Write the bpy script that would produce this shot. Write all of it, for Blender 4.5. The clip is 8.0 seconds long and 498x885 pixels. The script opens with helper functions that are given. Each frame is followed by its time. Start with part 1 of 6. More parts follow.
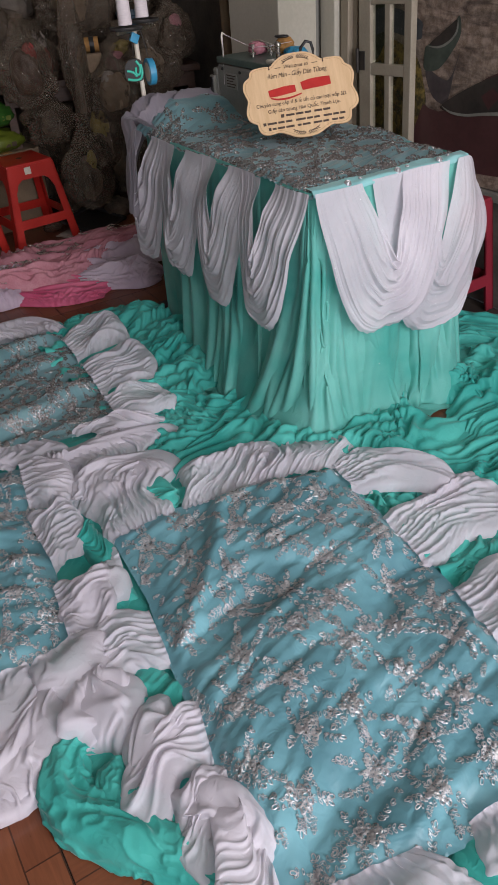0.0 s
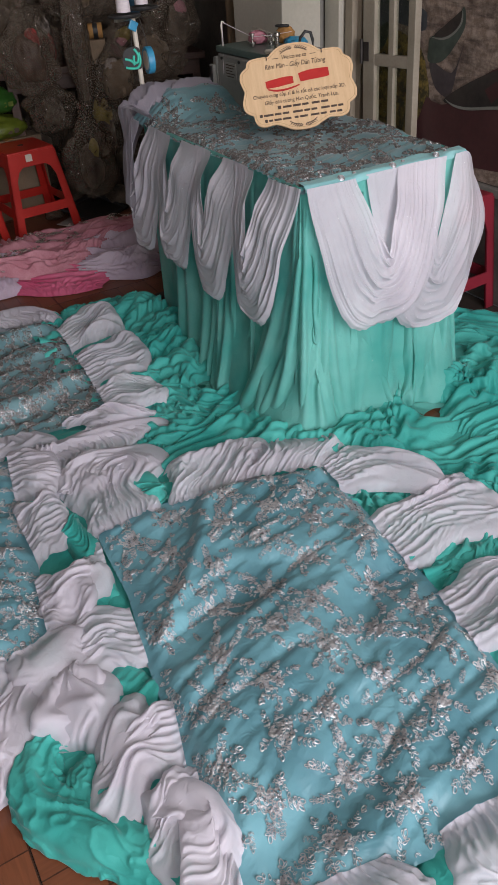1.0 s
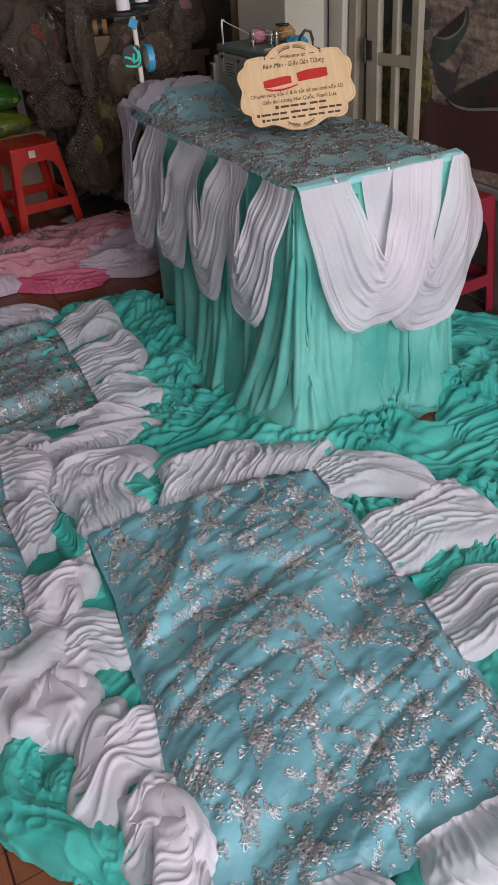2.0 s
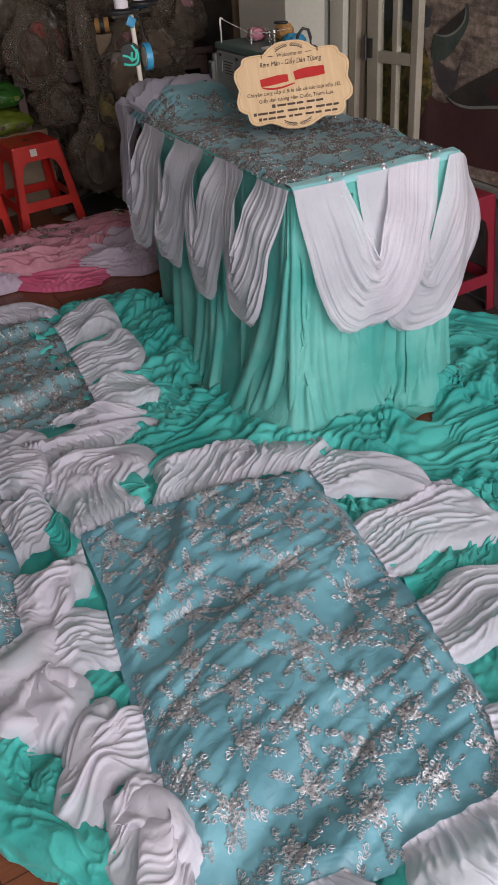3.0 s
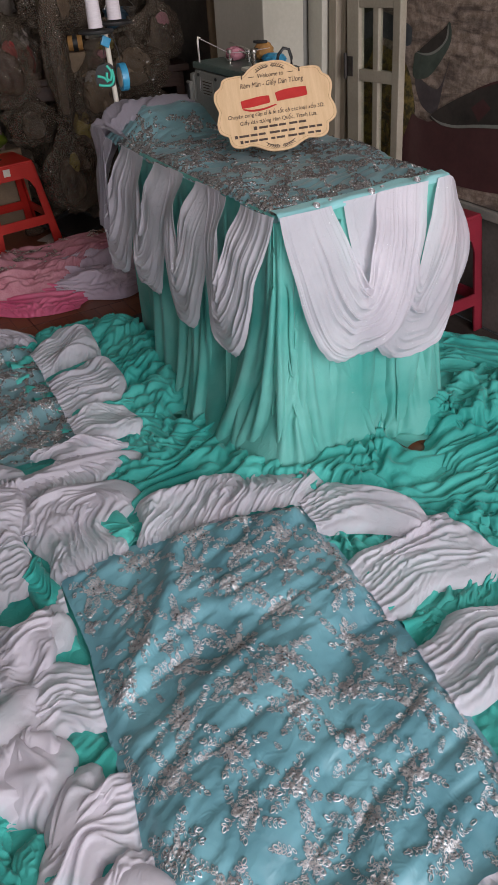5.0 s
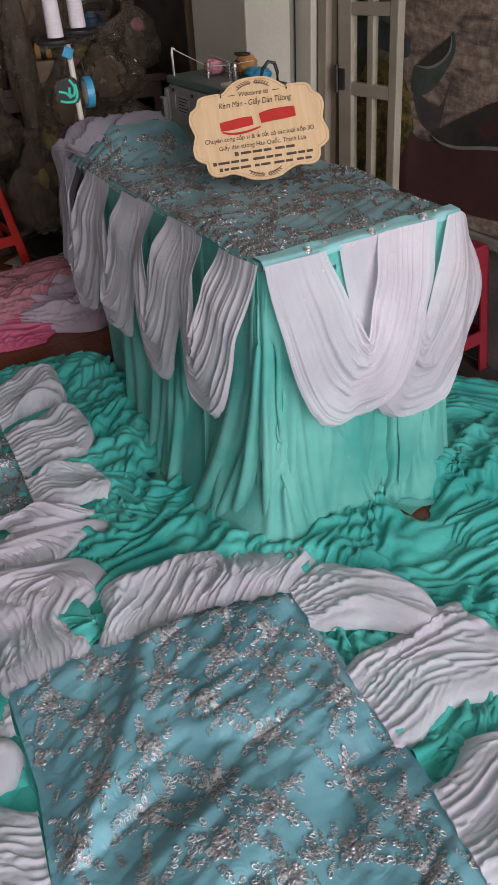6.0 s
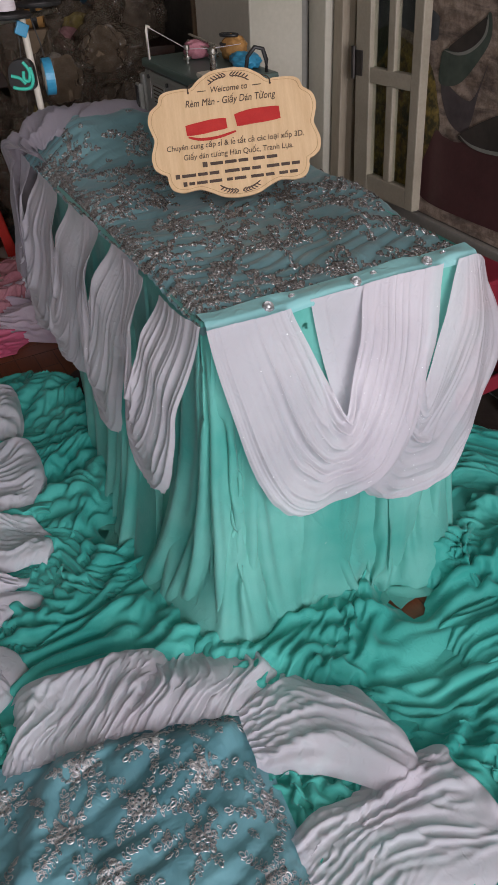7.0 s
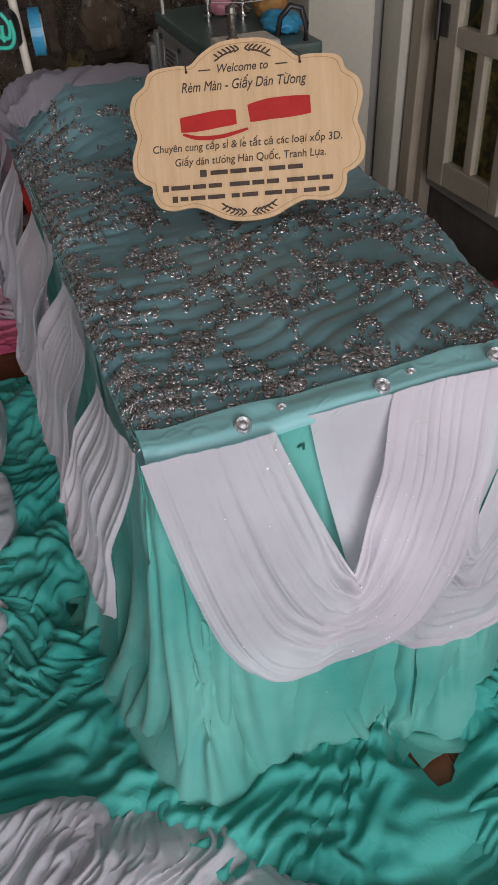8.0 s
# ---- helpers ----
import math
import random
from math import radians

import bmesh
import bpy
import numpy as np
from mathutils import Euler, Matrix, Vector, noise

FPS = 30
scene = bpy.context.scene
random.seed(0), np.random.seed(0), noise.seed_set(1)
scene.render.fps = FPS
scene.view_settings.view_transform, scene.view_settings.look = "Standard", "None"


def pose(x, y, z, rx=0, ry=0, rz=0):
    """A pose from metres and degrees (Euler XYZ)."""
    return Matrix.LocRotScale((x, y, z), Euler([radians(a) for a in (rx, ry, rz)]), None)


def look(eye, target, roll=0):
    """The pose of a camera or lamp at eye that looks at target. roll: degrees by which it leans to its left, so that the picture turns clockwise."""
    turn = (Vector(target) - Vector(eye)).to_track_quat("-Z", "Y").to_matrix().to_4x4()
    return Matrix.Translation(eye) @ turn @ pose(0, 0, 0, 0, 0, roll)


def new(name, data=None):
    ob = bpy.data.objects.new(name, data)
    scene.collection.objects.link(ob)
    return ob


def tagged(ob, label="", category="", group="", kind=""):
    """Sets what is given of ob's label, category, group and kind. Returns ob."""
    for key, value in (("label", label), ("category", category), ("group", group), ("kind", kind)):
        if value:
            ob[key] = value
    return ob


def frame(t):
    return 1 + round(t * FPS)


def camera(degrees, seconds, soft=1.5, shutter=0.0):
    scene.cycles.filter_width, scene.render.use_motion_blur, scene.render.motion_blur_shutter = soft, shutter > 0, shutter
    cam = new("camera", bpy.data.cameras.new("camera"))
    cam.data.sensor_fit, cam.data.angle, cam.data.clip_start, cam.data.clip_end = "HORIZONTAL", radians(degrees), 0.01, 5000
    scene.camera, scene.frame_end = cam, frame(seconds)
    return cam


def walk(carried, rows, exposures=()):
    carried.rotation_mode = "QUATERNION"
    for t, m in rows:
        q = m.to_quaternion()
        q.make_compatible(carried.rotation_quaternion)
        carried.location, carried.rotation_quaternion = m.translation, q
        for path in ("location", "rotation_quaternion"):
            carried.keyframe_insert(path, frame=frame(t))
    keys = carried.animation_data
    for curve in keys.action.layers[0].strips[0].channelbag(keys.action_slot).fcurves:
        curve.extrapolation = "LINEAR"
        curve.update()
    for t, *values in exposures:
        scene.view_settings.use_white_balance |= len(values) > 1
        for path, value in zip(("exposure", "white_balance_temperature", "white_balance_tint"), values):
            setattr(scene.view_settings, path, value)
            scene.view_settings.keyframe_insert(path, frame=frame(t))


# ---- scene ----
cam = camera(36.8, 8.0)
METRES, EYE, TILT, LEAN, TURN = 1.58, 1.335, -34.8, 3.7, -31.75
ROWS = [
    (0.0, 0.0, 0.0, 0.0, 0.0, 0.0, -0.0),
    (0.5, 0.0185, 0.0076, 0.0061, 0.36, -0.43, -0.49),
    (1.0, 0.0355, 0.0125, 0.0129, 0.66, -0.81, -1.1),
    (1.5, 0.0523, 0.0151, 0.0201, 1.05, -1.0, -1.59),
    (3.0, 0.0896, 0.0227, 0.0295, 2.0, -1.33, -2.03),
    (3.5, 0.0999, 0.0209, 0.0292, 2.31, -1.31, -2.19),
    (4.0, 0.107, 0.0177, 0.0302, 2.49, -1.19, -2.53),
    (5.5, 0.0511, 0.1451, 0.116, -0.39, -0.26, -0.55),
    (6.0, 0.0801, 0.252, 0.1798, -0.51, -0.35, -0.74),
    (6.5, 0.1478, 0.3577, 0.2546, 0.89, -1.44, -1.99),
    (7.0, 0.179, 0.468, 0.3252, 2.29, -2.84, -3.22),
    (7.5, 0.1899, 0.607, 0.4084, 4.82, -5.05, -5.23),
    (8.0, 0.2288, 0.7298, 0.4806, 7.89, -7.56, -7.16),
]
walk(cam, [(t, pose(0, 0, EYE, TILT, LEAN, TURN) @ pose(METRES * x, METRES * y, METRES * z, 90 + pitch, roll, yaw)) for t, x, y, z, yaw, pitch, roll in ROWS], exposures=((0.0, 0.0), (5.5, 0.0), (6.5, -0.03), (7.0, -0.10), (7.5, -0.20), (8.0, -0.30)))

# ---- world and light ----
world = bpy.data.worlds.new("world")
scene.world = world
world.use_nodes = True
_nt = world.node_tree
_sky = _nt.nodes.new("ShaderNodeTexSky")
_sky.sky_type, _sky.sun_disc = "NISHITA", False
_sky.sun_elevation, _sky.sun_rotation = radians(48), radians(150)
_nt.links.new(_sky.outputs[0], _nt.nodes["Background"].inputs[0])
_nt.nodes["Background"].inputs[1].default_value = 0.12

# a hazy sun that never enters the shop directly
_sun = bpy.data.lights.new("sun", "SUN")
_sun.energy, _sun.angle, _sun.color = 1.0, radians(12), (1.0, 0.95, 0.88)
new("sun", _sun).matrix_world = pose(0, 0, 6, 42, 0, 150 - 180)

# sky light that falls through the open shop front
_area = bpy.data.lights.new("shopfront_skylight", "AREA")
_area.shape, _area.size, _area.size_y = "RECTANGLE", 2.1, 2.3
_area.energy, _area.color = 137.0, (1.0, 0.94, 0.99)
new("shopfront_skylight", _area).matrix_world = look((0.76, -1.72, 1.65), (0.70, 3.0, 2.1))
scene.view_settings.exposure = 0.0


# ---- numeric helpers ----
def vnoise(x, y, seed=0):
    """Smooth lattice noise in -1..1 on arrays."""
    x, y = np.asarray(x, float), np.asarray(y, float)
    xi, yi = np.floor(x).astype(np.int64), np.floor(y).astype(np.int64)
    fx, fy = x - xi, y - yi
    fx, fy = fx * fx * fx * (fx * (fx * 6 - 15) + 10), fy * fy * fy * (fy * (fy * 6 - 15) + 10)

    def lat(a, b):
        h = (a * 374761393 + b * 668265263 + seed * 1442695041) & 0x7FFFFFFF
        h = ((h ^ (h >> 13)) * 1274126177) & 0x7FFFFFFF
        return ((h ^ (h >> 16)) & 0xFFFF) / 32767.5 - 1.0

    a, b, c, d = lat(xi, yi), lat(xi + 1, yi), lat(xi, yi + 1), lat(xi + 1, yi + 1)
    return (a * (1 - fx) + b * fx) * (1 - fy) + (c * (1 - fx) + d * fx) * fy


def fbm(x, y, seed=0, octaves=3):
    out, amp = 0, 1.0
    for k in range(octaves):
        out = out + amp * vnoise(x * 2 ** k, y * 2 ** k, seed + 17 * k)
        amp *= 0.5
    return out


def smooth(a, b, x):
    t = np.clip((x - a) / (b - a), 0, 1)
    return t * t * (3 - 2 * t)


def ridge(p):
    """Rounded cloth ridges with sharp valleys, 0..1."""
    return np.abs(np.sin(p)) ** 0.75


def in_poly(x, y, poly):
    inside = np.zeros(np.shape(x), bool)
    n = len(poly)
    for i in range(n):
        (x0, y0), (x1, y1) = poly[i], poly[(i + 1) % n]
        hit = ((y0 > y) != (y1 > y)) & (x < (x1 - x0) * (y - y0) / (y1 - y0 + 1e-12) + x0)
        inside ^= hit
    return inside


def poly_dist(x, y, poly):
    """Distance to a polygon's outline."""
    best = np.full(np.shape(x), 9.0)
    n = len(poly)
    for i in range(n):
        (x0, y0), (x1, y1) = poly[i], poly[(i + 1) % n]
        dx, dy = x1 - x0, y1 - y0
        t = np.clip(((x - x0) * dx + (y - y0) * dy) / (dx * dx + dy * dy), 0, 1)
        best = np.minimum(best, np.hypot(x - x0 - t * dx, y - y0 - t * dy))
    return best


# ---- object helpers ----
def link_mesh(name, me, material, parent, label, shade):
    ob = new(name, me)
    if material is not None:
        me.materials.append(material)
    if shade:
        me.polygons.foreach_set("use_smooth", [True] * len(me.polygons))
    if parent is not None:
        ob.parent = parent
    if label:
        ob["label"] = label
    return ob


def part(name, bm, material, parent=None, label="", shade=False):
    me = bpy.data.meshes.new(name)
    bm.normal_update()
    bm.to_mesh(me)
    bm.free()
    return link_mesh(name, me, material, parent, label, shade)


def raw(name, verts, faces, material, parent=None, label="", shade=True):
    me = bpy.data.meshes.new(name)
    verts = np.asarray(verts, dtype=np.float32).reshape(-1, 3)
    faces = np.asarray(faces, dtype=np.int32)
    k = faces.shape[1]
    me.vertices.add(len(verts))
    me.vertices.foreach_set("co", verts.ravel())
    me.loops.add(faces.size)
    me.loops.foreach_set("vertex_index", faces.ravel())
    me.polygons.add(len(faces))
    me.polygons.foreach_set("loop_start", np.arange(0, faces.size, k, dtype=np.int32))
    me.update(calc_edges=True)
    me.validate()
    return link_mesh(name, me, material, parent, label, shade)


def quads(n, m):
    i = np.arange(n * m).reshape(n, m)
    return np.stack([i[:-1, :-1], i[1:, :-1], i[1:, 1:], i[:-1, 1:]], -1).reshape(-1, 4)


def sheet(name, P, material, parent=None, label="", mask=None):
    """A cloth sheet from an n x m x 3 array."""
    n, m = P.shape[:2]
    f = quads(n, m)
    if mask is not None:
        keep = mask.ravel()
        f = f[keep[f].all(1)]
    return raw(name, P, f, material, parent, label)


def empty(name, at=(0, 0, 0), rz=0.0, label="", category="", group="", kind=""):
    ob = new(name)
    ob.matrix_basis = pose(*at, 0, 0, rz)
    return tagged(ob, label, category, group, kind)


def add_box(bm, size, at=(0, 0, 0), m=None, bevel=0.0):
    made = bmesh.ops.create_cube(bm, size=1.0)
    vs = made["verts"]
    for v in vs:
        v.co = Vector((v.co.x * size[0], v.co.y * size[1], v.co.z * size[2]))
    if bevel:
        es = list({e for v in vs for e in v.link_edges})
        out = bmesh.ops.bevel(bm, geom=es, offset=bevel, segments=2, affect="EDGES", profile=0.6)
        vs = list({v for f in out["faces"] for v in f.verts} | {v for v in vs if v.is_valid})
    for v in vs:
        v.co = (m @ v.co if m else v.co) + Vector(at)
    return vs


def box(size, at=(0, 0, 0), m=None, bevel=0.0):
    bm = bmesh.new()
    add_box(bm, size, at, m, bevel)
    return bm


def add_tube(bm, a, b, r0, r1=None, seg=16, caps=True):
    r1 = r0 if r1 is None else r1
    a, b = Vector(a), Vector(b)
    made = bmesh.ops.create_cone(bm, cap_ends=caps, segments=seg, radius1=r0, radius2=r1, depth=(b - a).length)
    q = (b - a).to_track_quat("Z", "Y")
    for v in made["verts"]:
        v.co = q @ v.co + (a + b) / 2


def tube(a, b, r0, r1=None, seg=16):
    bm = bmesh.new()
    add_tube(bm, a, b, r0, r1, seg)
    return bm


def lathe(profile, seg=28, at=(0, 0, 0), m=None):
    """A turned shape from (radius, height) pairs."""
    bm = bmesh.new()
    rings = []
    for r, z in profile:
        ring = []
        for k in range(seg):
            a = 2 * math.pi * k / seg
            co = Vector((r * math.cos(a), r * math.sin(a), z))
            ring.append(bm.verts.new((m @ co if m else co) + Vector(at)))
        rings.append(ring)
    for p, q in zip(rings, rings[1:]):
        for k in range(seg):
            bm.faces.new((p[k], p[(k + 1) % seg], q[(k + 1) % seg], q[k]))
    bm.faces.new(rings[0][::-1])
    bm.faces.new(rings[-1])
    return bm


def wire(name, pts, r, material, parent=None, label="", seg=6):
    """A round wire swept along points."""
    pts = [Vector(p) for p in pts]
    V, F = [], []
    for i, p in enumerate(pts):
        d = (pts[min(i + 1, len(pts) - 1)] - pts[max(i - 1, 0)]).normalized()
        q = d.to_track_quat("Z", "Y")
        for k in range(seg):
            a = 2 * math.pi * k / seg
            V.append(p + q @ Vector((r * math.cos(a), r * math.sin(a), 0)))
    for i in range(len(pts) - 1):
        for k in range(seg):
            F.append((i * seg + k, i * seg + (k + 1) % seg, (i + 1) * seg + (k + 1) % seg, (i + 1) * seg + k))
    return raw(name, [tuple(v) for v in V], F, material, parent, label)


def prism(outline, depth, bevel=0.0):
    """An extruded flat outline in local xy, depth along z."""
    bm = bmesh.new()
    f = bm.faces.new([bm.verts.new((x, y, 0)) for x, y in outline])
    out = bmesh.ops.extrude_face_region(bm, geom=[f])
    for g in out["geom"]:
        if isinstance(g, bmesh.types.BMVert):
            g.co.z += depth
    bmesh.ops.recalc_face_normals(bm, faces=bm.faces[:])
    return bm


def spline(points, n=6, closed=True):
    pts = [np.array(p, float) for p in points]
    out, N = [], len(pts)
    for i in range(N if closed else N - 1):
        p0, p1, p2, p3 = (pts[(i + k) % N] if closed else pts[min(max(i + k, 0), N - 1)] for k in (-1, 0, 1, 2))
        for t in np.linspace(0, 1, n, endpoint=False):
            out.append(tuple(0.5 * (2 * p1 + (p2 - p0) * t + (2 * p0 - 5 * p1 + 4 * p2 - p3) * t * t + (3 * p1 - p0 - 3 * p2 + p3) * t ** 3)))
    if not closed:
        out.append(tuple(pts[-1]))
    return out


# ---- materials ----
def material(name):
    mat = bpy.data.materials.new(name)
    mat.use_nodes = True
    nt = mat.node_tree
    return mat, nt, nt.nodes["Principled BSDF"]


def node(nt, kind, **values):
    n = nt.nodes.new(kind)
    for k, v in values.items():
        n.inputs[k].default_value = v
    return n


def varied(name, dark, light, scale=8.0, fine=120.0, rough=0.5, metal=0.0, bump=0.15, stretch=(1, 1, 1), spread=(0.3, 0.7), rand=0.0, coat=0.0):
    """A plain surface with two scales of colour variation and fine relief."""
    mat, nt, bsdf = material(name)
    tc = nt.nodes.new("ShaderNodeTexCoord")
    mp = node(nt, "ShaderNodeMapping", Scale=stretch)
    nt.links.new(tc.outputs["Object"], mp.inputs["Vector"])
    big = node(nt, "ShaderNodeTexNoise", Scale=scale, Detail=5.0, Roughness=0.6)
    small = node(nt, "ShaderNodeTexNoise", Scale=fine, Detail=3.0)
    for t in (big, small):
        nt.links.new(mp.outputs[0], t.inputs["Vector"])
    ramp = nt.nodes.new("ShaderNodeValToRGB")
    ramp.color_ramp.elements[0].position, ramp.color_ramp.elements[1].position = spread
    ramp.color_ramp.elements[0].color, ramp.color_ramp.elements[1].color = (*dark, 1), (*light, 1)
    mix = nt.nodes.new("ShaderNodeMath")
    mix.operation = "MULTIPLY_ADD"
    mix.inputs[1].default_value = 0.35
    nt.links.new(small.outputs["Fac"], mix.inputs[0])
    sub = nt.nodes.new("ShaderNodeMath")
    sub.operation = "MULTIPLY_ADD"
    sub.inputs[1].default_value, sub.inputs[2].default_value = 1.0, -0.175
    nt.links.new(big.outputs["Fac"], sub.inputs[0])
    nt.links.new(sub.outputs[0], mix.inputs[2])
    last = mix.outputs[0]
    if rand:
        info = nt.nodes.new("ShaderNodeObjectInfo")
        add = nt.nodes.new("ShaderNodeMath")
        add.operation = "MULTIPLY_ADD"
        add.inputs[1].default_value = rand
        nt.links.new(info.outputs["Random"], add.inputs[0])
        nt.links.new(last, add.inputs[2])
        last = add.outputs[0]
    nt.links.new(last, ramp.inputs[0])
    nt.links.new(ramp.outputs[0], bsdf.inputs["Base Color"])
    bsdf.inputs["Metallic"].default_value = metal
    bsdf.inputs["Coat Weight"].default_value = coat
    rr = node(nt, "ShaderNodeMapRange", **{"To Min": max(rough - 0.12, 0.04), "To Max": min(rough + 0.12, 1)})
    nt.links.new(big.outputs["Fac"], rr.inputs["Value"])
    nt.links.new(rr.outputs[0], bsdf.inputs["Roughness"])
    bp = node(nt, "ShaderNodeBump", Strength=bump, Distance=0.002)
    nt.links.new(small.outputs["Fac"], bp.inputs["Height"])
    nt.links.new(bp.outputs[0], bsdf.inputs["Normal"])
    return mat


def fabric(name, dark, light, sheer=0.3, rough=0.55, crease=38.0, sheen=0.25, clear=0.0):
    """Chiffon: soft cloth with light passing through, fine weave and creases."""
    mat, nt, bsdf = material(name)
    tc = nt.nodes.new("ShaderNodeTexCoord")
    big = node(nt, "ShaderNodeTexNoise", Scale=5.0, Detail=3.0)
    mid = node(nt, "ShaderNodeTexNoise", Scale=crease * 1.1, Detail=2.5, Roughness=0.5, Distortion=1.6)
    mid.noise_type = "RIDGED_MULTIFRACTAL"
    weave = node(nt, "ShaderNodeTexNoise", Scale=900.0, Detail=1.0)
    for t in (big, mid, weave):
        nt.links.new(tc.outputs["Object"], t.inputs["Vector"])
    ramp = nt.nodes.new("ShaderNodeValToRGB")
    ramp.color_ramp.elements[0].position, ramp.color_ramp.elements[1].position = 0.32, 0.68
    ramp.color_ramp.elements[0].color, ramp.color_ramp.elements[1].color = (*dark, 1), (*light, 1)
    nt.links.new(big.outputs["Fac"], ramp.inputs[0])
    nt.links.new(ramp.outputs[0], bsdf.inputs["Base Color"])
    bsdf.inputs["Roughness"].default_value = rough
    bsdf.inputs["Sheen Weight"].default_value = sheen
    bsdf.inputs["Sheen Roughness"].default_value = 0.4
    bsdf.inputs["Specular IOR Level"].default_value = 0.25 if rough > 0.45 else 0.5
    b1 = node(nt, "ShaderNodeBump", Strength=0.5, Distance=0.003)
    nt.links.new(mid.outputs["Fac"], b1.inputs["Height"])
    b2 = node(nt, "ShaderNodeBump", Strength=0.12, Distance=0.0006)
    nt.links.new(weave.outputs["Fac"], b2.inputs["Height"])
    nt.links.new(b1.outputs[0], b2.inputs["Normal"])
    nt.links.new(b2.outputs[0], bsdf.inputs["Normal"])
    tr = nt.nodes.new("ShaderNodeBsdfTranslucent")
    nt.links.new(ramp.outputs[0], tr.inputs["Color"])
    nt.links.new(b2.outputs[0], tr.inputs["Normal"])
    mx = nt.nodes.new("ShaderNodeMixShader")
    mx.inputs[0].default_value = sheer
    nt.links.new(bsdf.outputs[0], mx.inputs[1])
    nt.links.new(tr.outputs[0], mx.inputs[2])
    last = mx.outputs[0]
    if clear:
        tp = nt.nodes.new("ShaderNodeBsdfTransparent")
        cm = nt.nodes.new("ShaderNodeMixShader")
        cm.inputs[0].default_value = clear
        nt.links.new(last, cm.inputs[1])
        nt.links.new(tp.outputs[0], cm.inputs[2])
        last = cm.outputs[0]
    nt.links.new(last, nt.nodes["Material Output"].inputs[0])
    return mat


def plastic_film(name, tint, clear=0.45, rough=0.16):
    """Crumpled thin plastic: part clear, part milky, glossy."""
    mat, nt, bsdf = material(name)
    tc = nt.nodes.new("ShaderNodeTexCoord")
    n = node(nt, "ShaderNodeTexNoise", Scale=19.0, Detail=5.0, Roughness=0.6, Distortion=1.4)
    n.noise_type = "RIDGED_MULTIFRACTAL"
    nt.links.new(tc.outputs["Object"], n.inputs["Vector"])
    ramp = nt.nodes.new("ShaderNodeValToRGB")
    ramp.color_ramp.elements[0].color = (*[c * 0.45 for c in tint], 1)
    ramp.color_ramp.elements[1].color = (*tint, 1)
    ramp.color_ramp.elements[0].position, ramp.color_ramp.elements[1].position = 0.35, 0.7
    nt.links.new(n.outputs["Fac"], ramp.inputs[0])
    nt.links.new(ramp.outputs[0], bsdf.inputs["Base Color"])
    bsdf.inputs["Roughness"].default_value = rough
    bp = node(nt, "ShaderNodeBump", Strength=0.9, Distance=0.02)
    nt.links.new(n.outputs["Fac"], bp.inputs["Height"])
    nt.links.new(bp.outputs[0], bsdf.inputs["Normal"])
    tp = nt.nodes.new("ShaderNodeBsdfTransparent")
    mx = nt.nodes.new("ShaderNodeMixShader")
    mx.inputs[0].default_value = clear
    nt.links.new(bsdf.outputs[0], mx.inputs[1])
    nt.links.new(tp.outputs[0], mx.inputs[2])
    nt.links.new(mx.outputs[0], nt.nodes["Material Output"].inputs[0])
    return mat


M_white = fabric("white_chiffon", (0.62, 0.585, 0.64), (0.77, 0.735, 0.785), 0.24, clear=0.15)
# white chiffon with the far corner's shade darkened into its base colour
M_tail = fabric("shaded_white_chiffon", (0.30, 0.27, 0.31), (0.40, 0.365, 0.41), 0.2, clear=0.2)
M_frill = fabric("sheer_white_chiffon", (0.68, 0.64, 0.70), (0.81, 0.775, 0.83), 0.24, clear=0.27)
M_teal = fabric("teal_chiffon", (0.035, 0.36, 0.31), (0.095, 0.53, 0.455), 0.16, 0.62)
M_teal_sheer = fabric("sheer_teal_chiffon", (0.09, 0.49, 0.42), (0.26, 0.69, 0.61), 0.24, clear=0.16)
M_turq = fabric("turquoise_satin", (0.09, 0.240, 0.285), (0.20, 0.455, 0.515), 0.12, 0.40, 24.0, 0.2)
M_pelmet = fabric("dull_turquoise_satin", (0.125, 0.255, 0.275), (0.205, 0.365, 0.39), 0.1, 0.42, 24.0, 0.2)
M_hem = fabric("turquoise_hem", (0.24, 0.55, 0.56), (0.32, 0.64, 0.64), 0.12, 0.4, 30.0, 0.2)
M_pink = fabric("pink_chiffon", (0.56, 0.075, 0.17), (0.70, 0.17, 0.28), 0.15)
M_lilac = fabric("pale_lilac_chiffon", (0.60, 0.47, 0.58), (0.72, 0.62, 0.70), 0.25)
M_silver = varied("silver_sequins", (0.32, 0.33, 0.34), (0.70, 0.71, 0.72), 60, 700, 0.30, 0.78, 0.35)
M_silver_dark = varied("darker_silver_sequins", (0.26, 0.26, 0.26), (0.62, 0.61, 0.60), 60, 700, 0.24, 0.85, 0.35)
M_pinksilver = varied("rose_sequins", (0.45, 0.36, 0.34), (0.80, 0.70, 0.66), 60, 700, 0.28, 0.85, 0.3)
M_gem = varied("clear_crystal", (0.42, 0.43, 0.44), (0.75, 0.76, 0.78), 160, 700, 0.22, 0.7, 0.6)
# near-white base colour paints in the sequins' sparkle
M_spark = varied("painted_sparkle_white", (0.85, 0.85, 0.86), (0.95, 0.95, 0.96), 50, 300, 0.2)
M_red_plastic = varied("red_plastic", (0.42, 0.018, 0.012), (0.56, 0.03, 0.02), 5, 260, 0.38, 0, 0.06)
M_maroon_plastic = varied("faded_maroon_plastic", (0.19, 0.014, 0.026), (0.27, 0.02, 0.036), 5, 260, 0.42, 0, 0.06)
M_wood_sign = varied("pale_plywood", (0.60, 0.40, 0.215), (0.72, 0.515, 0.30), 5, 90, 0.55, 0, 0.12, (14, 1.2, 1))
